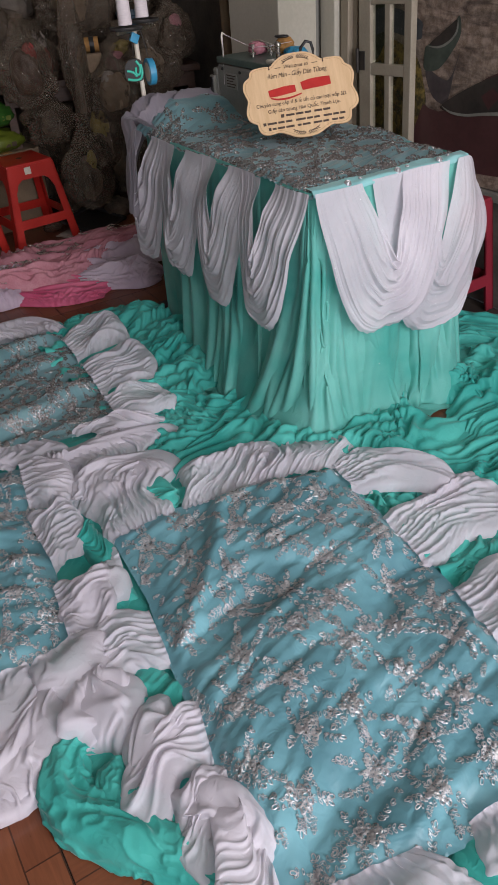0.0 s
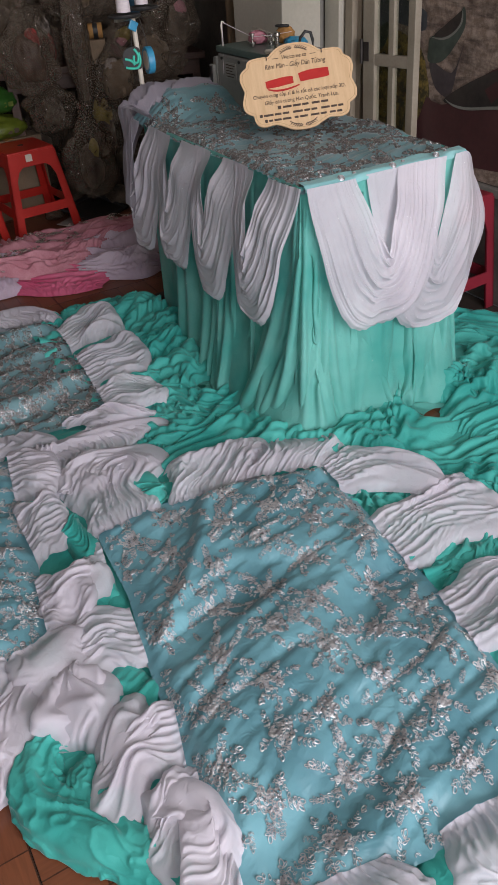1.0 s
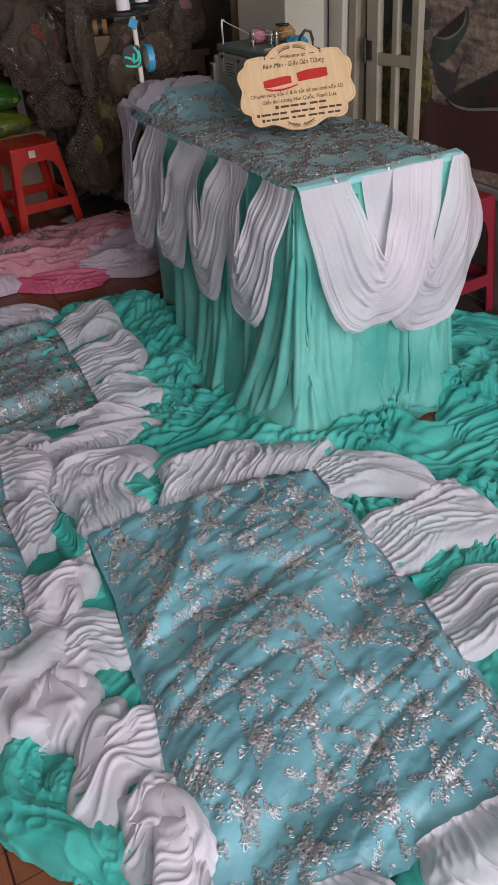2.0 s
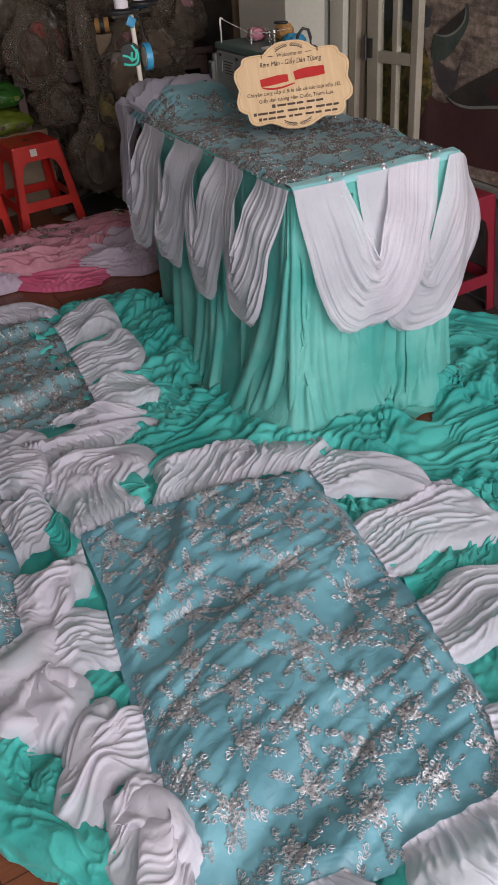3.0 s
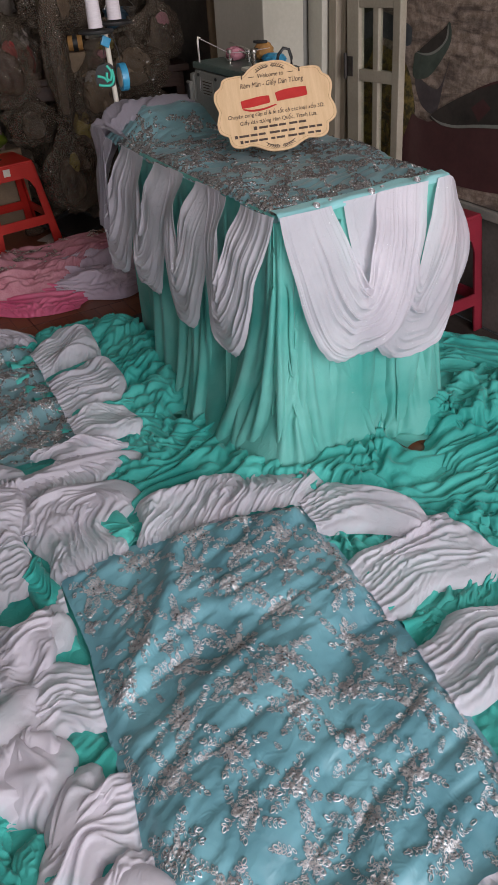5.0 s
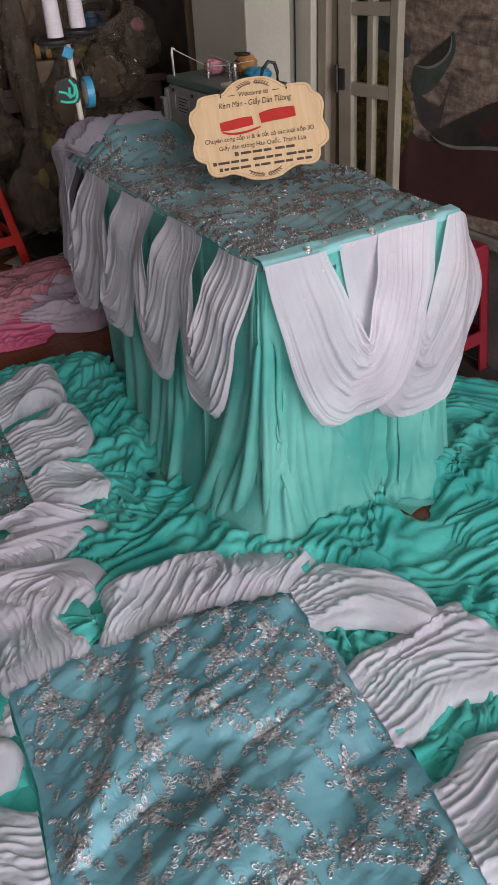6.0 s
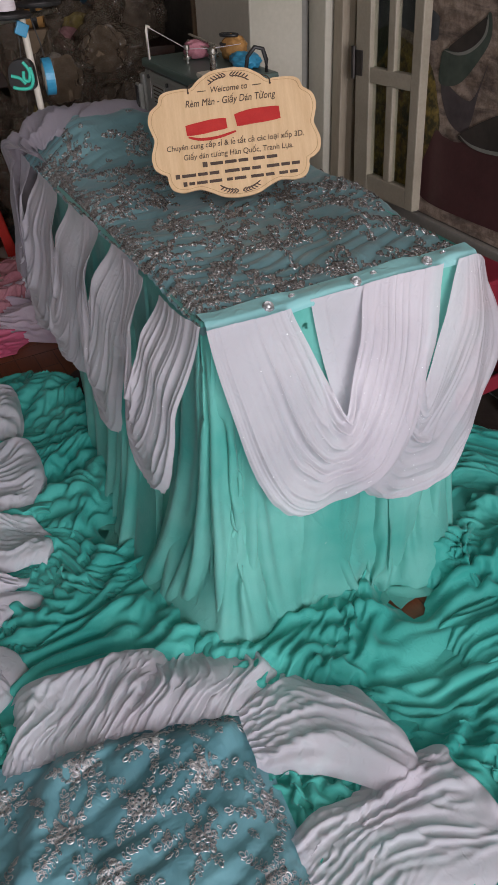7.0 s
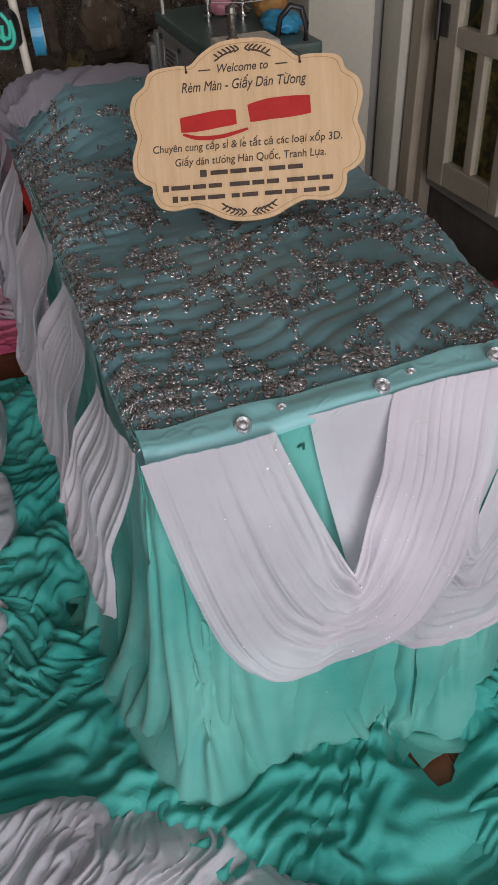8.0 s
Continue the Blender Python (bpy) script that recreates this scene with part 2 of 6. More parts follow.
M_sign_edge = varied("scorched_plywood_edge", (0.36, 0.22, 0.10), (0.5, 0.33, 0.16), 20, 200, 0.6)
M_ink = varied("dark_engraving", (0.05, 0.03, 0.02), (0.09, 0.06, 0.045), 40, 300, 0.7)
M_red_paint = varied("red_acrylic", (0.40, 0.012, 0.012), (0.52, 0.025, 0.02), 20, 300, 0.35)
M_wall = varied("cream_wall_paint", (0.43, 0.405, 0.33), (0.53, 0.50, 0.42), 2.2, 70, 0.7, 0, 0.2)
M_wall_grey = varied("grey_wall_paint", (0.20, 0.19, 0.17), (0.27, 0.26, 0.23), 2.2, 70, 0.75, 0, 0.2)
# rear wall: the storage corner's dimness is put into this dark colour
M_wall_dark = varied("dimmed_brown_wall", (0.05, 0.04, 0.03), (0.10, 0.08, 0.06), 2.5, 60, 0.8, 0, 0.3)
M_dado = varied("stained_dark_dado", (0.07, 0.06, 0.052), (0.15, 0.125, 0.11), 5, 70, 0.7, 0, 0.3)
M_ceiling = varied("white_ceiling", (0.55, 0.54, 0.5), (0.66, 0.65, 0.6), 2, 60, 0.8)
M_frame = varied("cream_window_paint", (0.28, 0.245, 0.185), (0.38, 0.335, 0.26), 6, 120, 0.5, 0, 0.2)
M_jamb = varied("worn_brown_jamb", (0.22, 0.18, 0.13), (0.34, 0.29, 0.22), 8, 120, 0.6, 0, 0.25, (1, 1, 0.2))
M_iron = varied("dark_iron", (0.03, 0.028, 0.026), (0.07, 0.06, 0.055), 30, 200, 0.5, 0.6)
M_machine = varied("grey_green_enamel", (0.20, 0.20, 0.18), (0.29, 0.28, 0.25), 9, 200, 0.4, 0, 0.08)
M_machine_top = varied("dark_green_enamel", (0.06, 0.10, 0.085), (0.11, 0.15, 0.13), 9, 200, 0.4, 0, 0.08)
M_steel = varied("worn_steel", (0.42, 0.40, 0.36), (0.62, 0.6, 0.55), 30, 260, 0.28, 1.0, 0.1)
M_black = varied("black_plastic", (0.012, 0.012, 0.012), (0.03, 0.03, 0.03), 12, 260, 0.45)
M_mint = varied("mint_rubber", (0.04, 0.50, 0.36), (0.07, 0.62, 0.46), 20, 260, 0.5)
M_blue = varied("blue_plastic_film", (0.03, 0.24, 0.42), (0.06, 0.36, 0.58), 20, 260, 0.35)
M_blue_bin = varied("dull_blue_plastic", (0.02, 0.06, 0.10), (0.04, 0.10, 0.15), 6, 160, 0.5)
M_ivory = varied("ivory_enamel", (0.60, 0.55, 0.46), (0.72, 0.67, 0.57), 20, 260, 0.45)
M_thread = varied("white_thread", (0.66, 0.60, 0.62), (0.78, 0.72, 0.74), 30, 800, 0.8, 0, 0.5, (1, 1, 8))
M_brown_wood = varied("dark_brown_wood", (0.045, 0.020, 0.012), (0.09, 0.045, 0.028), 5, 90, 0.5, 0, 0.2, (1, 9, 9))
M_orange = varied("ochre_cloth", (0.35, 0.17, 0.05), (0.48, 0.26, 0.08), 14, 160, 0.8)
M_card = varied("brown_cardboard", (0.20, 0.14, 0.09), (0.30, 0.22, 0.14), 8, 140, 0.85)
M_lime = varied("lime_woven_plastic", (0.09, 0.12, 0.012), (0.16, 0.20, 0.02), 14, 300, 0.5)
M_green_sack = varied("green_woven_plastic", (0.02, 0.09, 0.012), (0.04, 0.14, 0.02), 14, 300, 0.5)
M_dull_red = varied("dull_red_cloth", (0.22, 0.02, 0.02), (0.34, 0.04, 0.04), 10, 160, 0.8)
# bagged goods, their colour lowered to carry the dim storage corner
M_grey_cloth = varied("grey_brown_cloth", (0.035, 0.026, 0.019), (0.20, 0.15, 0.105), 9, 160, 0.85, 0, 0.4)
M_pale_cloth = varied("pale_grey_cloth", (0.34, 0.30, 0.27), (0.5, 0.45, 0.4), 7, 160, 0.85, 0, 0.4)
M_mustard = varied("mustard_cloth", (0.26, 0.19, 0.04), (0.42, 0.33, 0.08), 12, 160, 0.85)
M_rose_cloth = varied("dusty_rose_cloth", (0.42, 0.15, 0.19), (0.58, 0.28, 0.32), 12, 160, 0.85)
M_film = plastic_film("clear_plastic_film", (0.40, 0.31, 0.23), 0.62, 0.09)
M_film_grey = plastic_film("milky_plastic_film", (0.31, 0.24, 0.175), 0.50, 0.12)
M_glass = None



# ---- cloth ----
def crease(n):
    """Rounded folds parted by narrow creases, from noise in -1..1."""
    return np.abs(n) ** 0.58


def folds(u, v, n, seed, warp=0.5, mix=0.0, loose=1.0):
    """Long folds running along v, about n across u; two sizes and a little fine pleating, 0..1 or so."""
    w = vnoise(u * 1.7 + 0.3 * seed % 7, v * 1.5, seed) + 0.45 * vnoise(u * 3.6, v * 3.1, seed + 1)
    q = u + mix * v * 0.55 + 0.16 * warp * w * loose
    big = vnoise(q * n * 0.42, v * 0.8 + 0.5 * w, seed + 2)
    mid = 1 - np.sqrt(vnoise(q * n * 0.95 + 0.3, v * 0.55 + 0.35 * w, seed + 3) ** 2 + 0.006) * 1.25
    fine = 1 - np.abs(vnoise(q * n * 2.3, v * 0.9 + 0.5 * w, seed + 4)) ** 0.8
    return big, mid, fine


def pull(A, B, rest, k, press=False):
    """Draws two rows of cloth points towards their rest distance; press only pushes apart."""
    d = B - A
    l = np.sqrt((d * d).sum(-1)) + 1e-7
    e = l - rest
    if press:
        e = np.minimum(e, 0)
    d *= (0.5 * k * e / l)[..., None]
    A += d
    B -= d


def drape(P, lu, lv, steps, weight=0.0004, low=0.006, target=None, tether=0.0, pin=None, bend=0.25, shear=0.3, clear=None, even=2):
    """Settles a grid of cloth points with rest lengths lu, lv: stretch, shear, bending, weight and support."""
    P = np.array(P, np.float32)
    n, m = P.shape[:2]
    lu = np.broadcast_to(np.asarray(lu, np.float32), (n - 1, m))
    lv = np.broadcast_to(np.asarray(lv, np.float32), (n, m - 1))
    diag = np.sqrt(lu[:, :-1] ** 2 + lv[:-1] ** 2)
    held = None if pin is None else P[pin].copy()
    low = np.float32(low)
    for step in range(steps):
        P[..., 2] -= weight
        if target is not None:
            P[..., :2] += tether * (target - P[..., :2])
        for c in (0, 1):
            pull(P[c:n - 1:2], P[c + 1:n:2], lu[c::2], 1.0)
            pull(P[:, c:m - 1:2], P[:, c + 1:m:2], lv[:, c::2], 1.0)
        for c in (0, 1):
            pull(P[c:n - 1:2, :-1], P[c + 1:n:2, 1:], diag[c::2], shear)
            pull(P[c:n - 1:2, 1:], P[c + 1:n:2, :-1], diag[c::2], shear)
        h = (2, 3)[step % 2]
        for c in range(2 * h):
            A, B = P[c:n - h:2 * h], P[c + h:n:2 * h]
            if len(A):
                pull(A, B, lu[c:n - h:2 * h] * h, bend, True)
            A, B = P[:, c:m - h:2 * h], P[:, c + h:m:2 * h]
            if A.shape[1]:
                pull(A, B, lv[:, c:m - h:2 * h] * h, bend, True)
        if clear is not None:
            clear(P)
        np.maximum(P[..., 2], low, out=P[..., 2])
        if held is not None:
            P[pin] = held
    for _ in range(even):
        Q = P.copy()
        Q[1:-1] = 0.5 * P[1:-1] + 0.25 * (P[:-2] + P[2:])
        P = Q.copy()
        P[:, 1:-1] = 0.5 * Q[:, 1:-1] + 0.25 * (Q[:, :-2] + Q[:, 2:])
    return P


def frill(a, b, out, n, seed, parent, h=0.045, spread=0.25, mix=0.0, amp=0.016, z0=0.026, mat=None, label="white gathered chiffon frill", name="frill", curl=0.0, blunt=2.5, gather=1.75, full=1.24):
    """A gathered puff sewn along a..b, billowing towards out and tucked under at its far rim."""
    a, b, out = np.array(a, float), np.array(b, float), np.array(out, float)
    L, D = np.linalg.norm(b - a), np.linalg.norm(out)
    a, b = a - 0.016 * out / D, b - 0.016 * out / D
    wide = 1 + 0.6 * spread
    nu, nv = int(max(34, L * gather * wide / 0.0048)), int(max(30, D * full / 0.0052))
    u, v = np.linspace(0, 1, nu)[:, None], np.linspace(0, 1, nv)[None, :]
    c = np.abs(2 * u - 1)
    loose = smooth(0.0, 0.5, v)
    rim = 1 - 0.22 * c ** blunt + 0.10 * vnoise(u * 3.3, 0 * v, seed + 21)
    # the rim turns back under the puff
    reach = (v - 0.10 * smooth(0.88, 1.0, v)) * rim * 1.06
    uu = 0.5 + (u - 0.5) * (1.02 + spread * np.sin(v * math.pi * 0.60)) + 0.07 * loose * vnoise(u * 2.4, v * 2.2, seed + 22)
    side = np.array([-out[1], out[0]]) / D
    sway = curl * v * v + (0.5 * mix * D * v + 0.035 * loose * vnoise(u * 1.3, v * 2.6, seed + 25))
    x = a[0] + (b - a)[0] * uu + out[0] * reach + side[0] * sway
    y = a[1] + (b - a)[1] * uu + out[1] * reach + side[1] * sway
    w = vnoise(u * 2.1, v * 2.0, seed) + 0.5 * vnoise(u * 4.3, v * 3.7, seed + 6)
    q = u * L * gather / 0.036 + 1.3 * w * loose + 2.2 * mix * v
    pleat = vnoise(q, v * 1.3 + 0.5 * w, seed + 2) + 0.45 * vnoise(q * 2.1, v * 2.0, seed + 3) + 0.9 * loose * vnoise(q * 0.35, v * D / 0.055 + w, seed + 8)
    body = (1 - c ** 8) ** 0.5 * np.clip(1 - (np.maximum(v - 0.55, 0) / 0.45) ** 4, 0, 1) ** 0.5
    rise = smooth(-0.25, 0.35, v)
    pillow = 0.004 + body * (z0 * (1 - 0.3 * v) + 0.72 * h * rise * (0.85 + 0.45 * vnoise(u * 2.2, v * 2.4, seed + 4)))
    z = pillow + 1.25 * amp * (0.75 + 0.9 * pleat) * (0.40 + 0.60 * loose) * np.minimum(1, 3 * body)
    P = np.stack([x, y, z + 0 * x], -1)
    pin = np.zeros((nu, nv), bool)
    pin[:, 0] = True
    P = drape(P, L * gather * wide / nu, D * full / nv, 70, 0.00030, pillow - 0.002, P[..., :2].astype(np.float32), 0.045, pin, bend=0.16, even=1)
    # the hemmed rim falls in a soft wave
    for _ in range(8):
        r = P[:, -nv // 5:]
        r[1:-1] = 0.5 * r[1:-1] + 0.25 * (r[:-2] + r[2:])
    return sheet(name, P, mat or M_frill, parent, label)


def heap(center, size, rz, k, parent, height=1.0, mat=None, label="loose fold of teal cloth", base=0.008, gather=1.65):
    """A loose length of cloth pushed together and left to settle in winding folds."""
    seed = 1200 + 37 * k
    nx, ny = int(max(24, size[0] * 1.2 / 0.0064)), int(max(24, size[1] * gather / 0.0056))
    u, v = np.meshgrid(np.linspace(0, 1, nx), np.linspace(0, 1, ny), indexing="ij")
    px, py = (u - 0.5) * size[0], (v - 0.5) * size[1]
    px = px + 0.12 * size[0] * vnoise(u * 2 + k, v * 2.3, seed + 9)
    py = py * (1 - 0.25 * np.abs(2 * u - 1) ** 3) + 0.16 * size[1] * vnoise(u * 2.6, v * 2 + k, seed + 10) + 0.20 * size[1] * np.sin(3.1 * u + k)
    c, s = math.cos(radians(rz)), math.sin(radians(rz))
    x, y = center[0] + px * c - py * s, center[1] + px * s + py * c
    w = vnoise(u * 2.4, v * 2.0, seed)
    q = v * size[1] * gather / 0.042 + 1.1 * w
    pleat = vnoise(q, u * size[0] / 0.11 + 0.5 * w, seed + 2) + 0.5 * vnoise(q * 2.2, u * size[0] / 0.06, seed + 3)
    dome = np.clip((1 - np.abs(2 * u - 1) ** 4) * (1 - np.abs(2 * v - 1) ** 4), 0, 1) ** 0.6
    pillow = 0.004 + dome * (base + 0.010 * height * (1 + 0.6 * vnoise(u * 2.5, v * 2.5, seed + 5)))
    z = pillow + dome * 0.012 * height * (0.8 + 1.0 * pleat)
    P = np.stack([x, y, z], -1)
    pin = np.zeros(z.shape, bool)
    pin[0], pin[-1], pin[:, 0], pin[:, -1] = True, True, True, True
    P = drape(P, size[0] * 1.28 / nx, size[1] * gather / ny, 60, 0.0003, pillow - 0.002, P[..., :2].astype(np.float32), 0.05, pin, bend=0.18, even=1)
    return sheet("cloth_fold", P, mat or M_teal, parent, label)


def glints(name, sheets, count, seed, parent, material_, r=0.0011):
    """Tiny glued sequins scattered over cloth sheets given as grids, to read as glints."""
    g = np.random.default_rng(seed)
    V = []
    for P in sheets:
        i = g.integers(1, P.shape[0] - 1, count)
        j = g.integers(1, P.shape[1] - 1, count)
        p, a, b = P[i, j], P[i + 1, j] - P[i - 1, j], P[i, j + 1] - P[i, j - 1]
        n = np.cross(a, b)
        n /= np.linalg.norm(n, axis=1)[:, None] + 1e-12
        a = a / (np.linalg.norm(a, axis=1)[:, None] + 1e-12)
        b = np.cross(n, a)
        n = np.where((n[:, 2:3] * 0.6 - n[:, 1:2]) < 0, -n, n)
        q = p + n * 0.002
        k = r * (0.7 + 0.9 * g.random((count, 1)))
        V.append(np.stack([q + a * k, q + b * k, q - a * k, q - b * k], 1))
    V = np.concatenate(V).reshape(-1, 3)
    ob = raw(name, V, np.arange(len(V)).reshape(-1, 4), material_, parent, "tiny glued sequins with sparkle painted white", False)
    ob["kind"] = "stuff"
    return ob


# window glass
M_glass, _nt, _b = material("window_glass")
_b.inputs["Base Color"].default_value = (0.80, 0.84, 0.80, 1)
_b.inputs["Roughness"].default_value = 0.06
_b.inputs["Transmission Weight"].default_value = 1.0
_b.inputs["IOR"].default_value = 1.1


def tile_material():
    """Glazed brown floor tile printed with narrow wooden boards."""
    mat, nt, bsdf = material("wood_print_tile")
    tc = nt.nodes.new("ShaderNodeTexCoord")
    info = nt.nodes.new("ShaderNodeObjectInfo")
    br = node(nt, "ShaderNodeTexBrick", Scale=1.0)
    br.offset = 0.5
    br.inputs["Color1"].default_value, br.inputs["Color2"].default_value = (0.15, 0.048, 0.022, 1), (0.20, 0.068, 0.03, 1)
    br.inputs["Mortar"].default_value = (0.06, 0.022, 0.012, 1)
    br.inputs["Mortar Size"].default_value = 0.0015
    br.inputs["Brick Width"].default_value, br.inputs["Row Height"].default_value = 0.20, 0.066
    nt.links.new(tc.outputs["Object"], br.inputs["Vector"])
    mp = node(nt, "ShaderNodeMapping", Scale=(3, 40, 1))
    nt.links.new(tc.outputs["Object"], mp.inputs["Vector"])
    gr = node(nt, "ShaderNodeTexNoise", Scale=4.0, Detail=6.0, Distortion=0.7)
    nt.links.new(mp.outputs[0], gr.inputs["Vector"])
    hsv = node(nt, "ShaderNodeHueSaturation")
    mr = node(nt, "ShaderNodeMapRange", **{"To Min": 0.65, "To Max": 1.35})
    nt.links.new(gr.outputs["Fac"], mr.inputs["Value"])
    nt.links.new(mr.outputs[0], hsv.inputs["Value"])
    nt.links.new(br.outputs["Color"], hsv.inputs["Color"])
    nt.links.new(hsv.outputs[0], bsdf.inputs["Base Color"])
    rr = node(nt, "ShaderNodeMapRange", **{"To Min": 0.22, "To Max": 0.42})
    nt.links.new(gr.outputs["Fac"], rr.inputs["Value"])
    nt.links.new(rr.outputs[0], bsdf.inputs["Roughness"])
    bp = node(nt, "ShaderNodeBump", Strength=0.2, Distance=0.001)
    nt.links.new(br.outputs["Fac"], bp.inputs["Height"])
    nt.links.new(bp.outputs[0], bsdf.inputs["Normal"])
    return mat


def mural_material():
    """Faded landscape print: sandy bank, ripples, undergrowth."""
    mat, nt, bsdf = material("faded_mural_print")
    tc = nt.nodes.new("ShaderNodeTexCoord")
    mp = node(nt, "ShaderNodeMapping", Scale=(1, 2.2, 9))
    mp.inputs["Rotation"].default_value = (radians(-35), 0, 0)
    nt.links.new(tc.outputs["Object"], mp.inputs["Vector"])
    n1 = node(nt, "ShaderNodeTexNoise", Scale=3.0, Detail=6.0, Roughness=0.6, Distortion=0.6)
    n2 = node(nt, "ShaderNodeTexNoise", Scale=30.0, Detail=6.0, Roughness=0.7)
    nt.links.new(mp.outputs[0], n1.inputs["Vector"])
    nt.links.new(tc.outputs["Object"], n2.inputs["Vector"])
    r1 = nt.nodes.new("ShaderNodeValToRGB")
    r1.color_ramp.elements[0].position, r1.color_ramp.elements[1].position = 0.36, 0.56
    r1.color_ramp.elements[0].color, r1.color_ramp.elements[1].color = (0.13, 0.10, 0.085, 1), (0.37, 0.29, 0.235, 1)
    nt.links.new(n1.outputs["Fac"], r1.inputs[0])
    r2 = nt.nodes.new("ShaderNodeValToRGB")
    r2.color_ramp.elements[0].position, r2.color_ramp.elements[1].position = 0.42, 0.60
    r2.color_ramp.elements[0].color, r2.color_ramp.elements[1].color = (0.45, 0.4, 0.35, 1), (1, 1, 1, 1)
    nt.links.new(n2.outputs["Fac"], r2.inputs[0])
    mul = nt.nodes.new("ShaderNodeMixRGB")
    mul.blend_type = "MULTIPLY"
    mul.inputs[0].default_value = 0.8
    nt.links.new(r1.outputs[0], mul.inputs[1])
    nt.links.new(r2.outputs[0], mul.inputs[2])
    nt.links.new(mul.outputs[0], bsdf.inputs["Base Color"])
    bsdf.inputs["Roughness"].default_value = 0.5
    return mat


M_tile = tile_material()
M_grout = varied("dark_grout", (0.03, 0.02, 0.015), (0.06, 0.045, 0.035), 10, 120, 0.9)
M_mural = mural_material()
M_print_bush = varied("printed_yellow_undergrowth", (0.05, 0.045, 0.02), (0.27, 0.19, 0.05), 26, 90, 0.55, 0, 0.05, spread=(0.4, 0.62))
M_print_dark = varied("printed_dark_trees", (0.025, 0.03, 0.02), (0.09, 0.10, 0.06), 22, 90, 0.55, 0, 0.05)
M_print_green = varied("printed_green_hull", (0.035, 0.05, 0.04), (0.08, 0.10, 0.08), 9, 60, 0.5)
M_print_rim = varied("printed_pale_rim", (0.16, 0.16, 0.14), (0.24, 0.24, 0.21), 9, 60, 0.5)
M_print_red = varied("printed_maroon_hull", (0.055, 0.022, 0.022), (0.085, 0.034, 0.034), 6, 60, 0.5)
M_print_inside = varied("printed_dark_boat_inside", (0.02, 0.018, 0.016), (0.05, 0.042, 0.036), 9, 60, 0.5)
M_print_shadow = varied("printed_water_shadow", (0.05, 0.042, 0.045), (0.09, 0.075, 0.075), 14, 60, 0.5)
M_print_log = varied("printed_grey_log", (0.05, 0.055, 0.06), (0.10, 0.11, 0.115), 9, 60, 0.5)

# ---- the room ----
ROOM_X0, ROOM_X1, ROOM_Y0, ROOM_Y1, ROOM_H = -2.4, 2.24, -1.8, 5.0, 3.2


def wall(name, size, at, mat, label):
    ob = part(name, box(size, at), mat)
    return tagged(ob, label, "wall", kind="structure")


wall("wall_east", (0.16, ROOM_Y1 - ROOM_Y0 + 0.32, ROOM_H), (ROOM_X1 + 0.08, (ROOM_Y0 + ROOM_Y1) / 2, ROOM_H / 2), M_dado, "stained brown side wall below the printed mural")
# west wall is out of view; its grey keeps bounce off left faces
wall("wall_west", (0.16, ROOM_Y1 - ROOM_Y0 + 0.32, ROOM_H), (ROOM_X0 - 0.08, (ROOM_Y0 + ROOM_Y1) / 2, ROOM_H / 2), M_wall_grey, "unseen grey side wall added to close the room and limit bounce")
wall("wall_north", (ROOM_X1 - ROOM_X0, 0.16, ROOM_H), ((ROOM_X0 + ROOM_X1) / 2, ROOM_Y1 + 0.08, ROOM_H / 2), M_wall_dark, "brown rear wall behind the stored goods, darkened for the dim corner")
bm = bmesh.new()
add_box(bm, (0.5, 0.16, ROOM_H), (ROOM_X0 + 0.25, ROOM_Y0 - 0.08, ROOM_H / 2))
add_box(bm, (0.3, 0.16, ROOM_H), (ROOM_X1 - 0.15, ROOM_Y0 - 0.08, ROOM_H / 2))
add_box(bm, (ROOM_X1 - ROOM_X0 - 0.8, 0.16, 0.4), ((ROOM_X0 + 0.5 + ROOM_X1 - 0.3) / 2, ROOM_Y0 - 0.08, ROOM_H - 0.2))
tagged(part("wall_south", bm, M_wall), "cream painted shop front wall with a wide opening", "wall", kind="structure")
tagged(part("ceiling", box((ROOM_X1 - ROOM_X0 + 0.32, ROOM_Y1 - ROOM_Y0 + 0.32, 0.12), ((ROOM_X0 + ROOM_X1) / 2, (ROOM_Y0 + ROOM_Y1) / 2, ROOM_H + 0.06)), M_ceiling), "plain white ceiling", "ceiling", kind="structure")
tagged(part("ground", box((400, 400, 0.1), (0, 0, -0.10)), varied("pale_concrete", (0.22, 0.21, 0.2), (0.34, 0.33, 0.31), 1.5, 40, 0.9)), "pale concrete ground outside the shop", "ground", kind="structure")
floor = tagged(part("floor", box((ROOM_X1 - ROOM_X0, ROOM_Y1 - ROOM_Y0 + 0.16, 0.04), ((ROOM_X0 + ROOM_X1) / 2, (ROOM_Y0 + ROOM_Y1) / 2 - 0.08, -0.026)), M_grout), "glossy brown tiled floor with wood print", "floor", kind="structure")

# corner pillar, recess and window post beside the mural wall
pillar = tagged(part("wall_pillar", box((0.19, 0.40, ROOM_H), (2.025, 3.13, ROOM_H / 2), bevel=0.006), M_wall), "cream painted wall pillar with worn corner", "wall", kind="structure")
tagged(part("wall_recess", box((0.12, 0.36, ROOM_H), (2.18, 3.15, ROOM_H / 2)), M_wall_grey), "grey recessed strip of wall", "wall", kind="structure")
tagged(part("trim_post", box((0.085, 0.10, ROOM_H), (2.1975, 2.90, ROOM_H / 2), bevel=0.005), M_wall), "cream painted corner post", "trim", kind="structure")
bm = bmesh.new()
add_box(bm, (0.06, 0.05, ROOM_H), (2.205, 2.81, ROOM_H / 2), bevel=0.004)
add_box(bm, (0.035, 0.03, ROOM_H), (2.218, 2.77, ROOM_H / 2), bevel=0.003)
tagged(part("trim_jamb", bm, M_jamb), "worn brown window jamb", "trim", kind="structure")

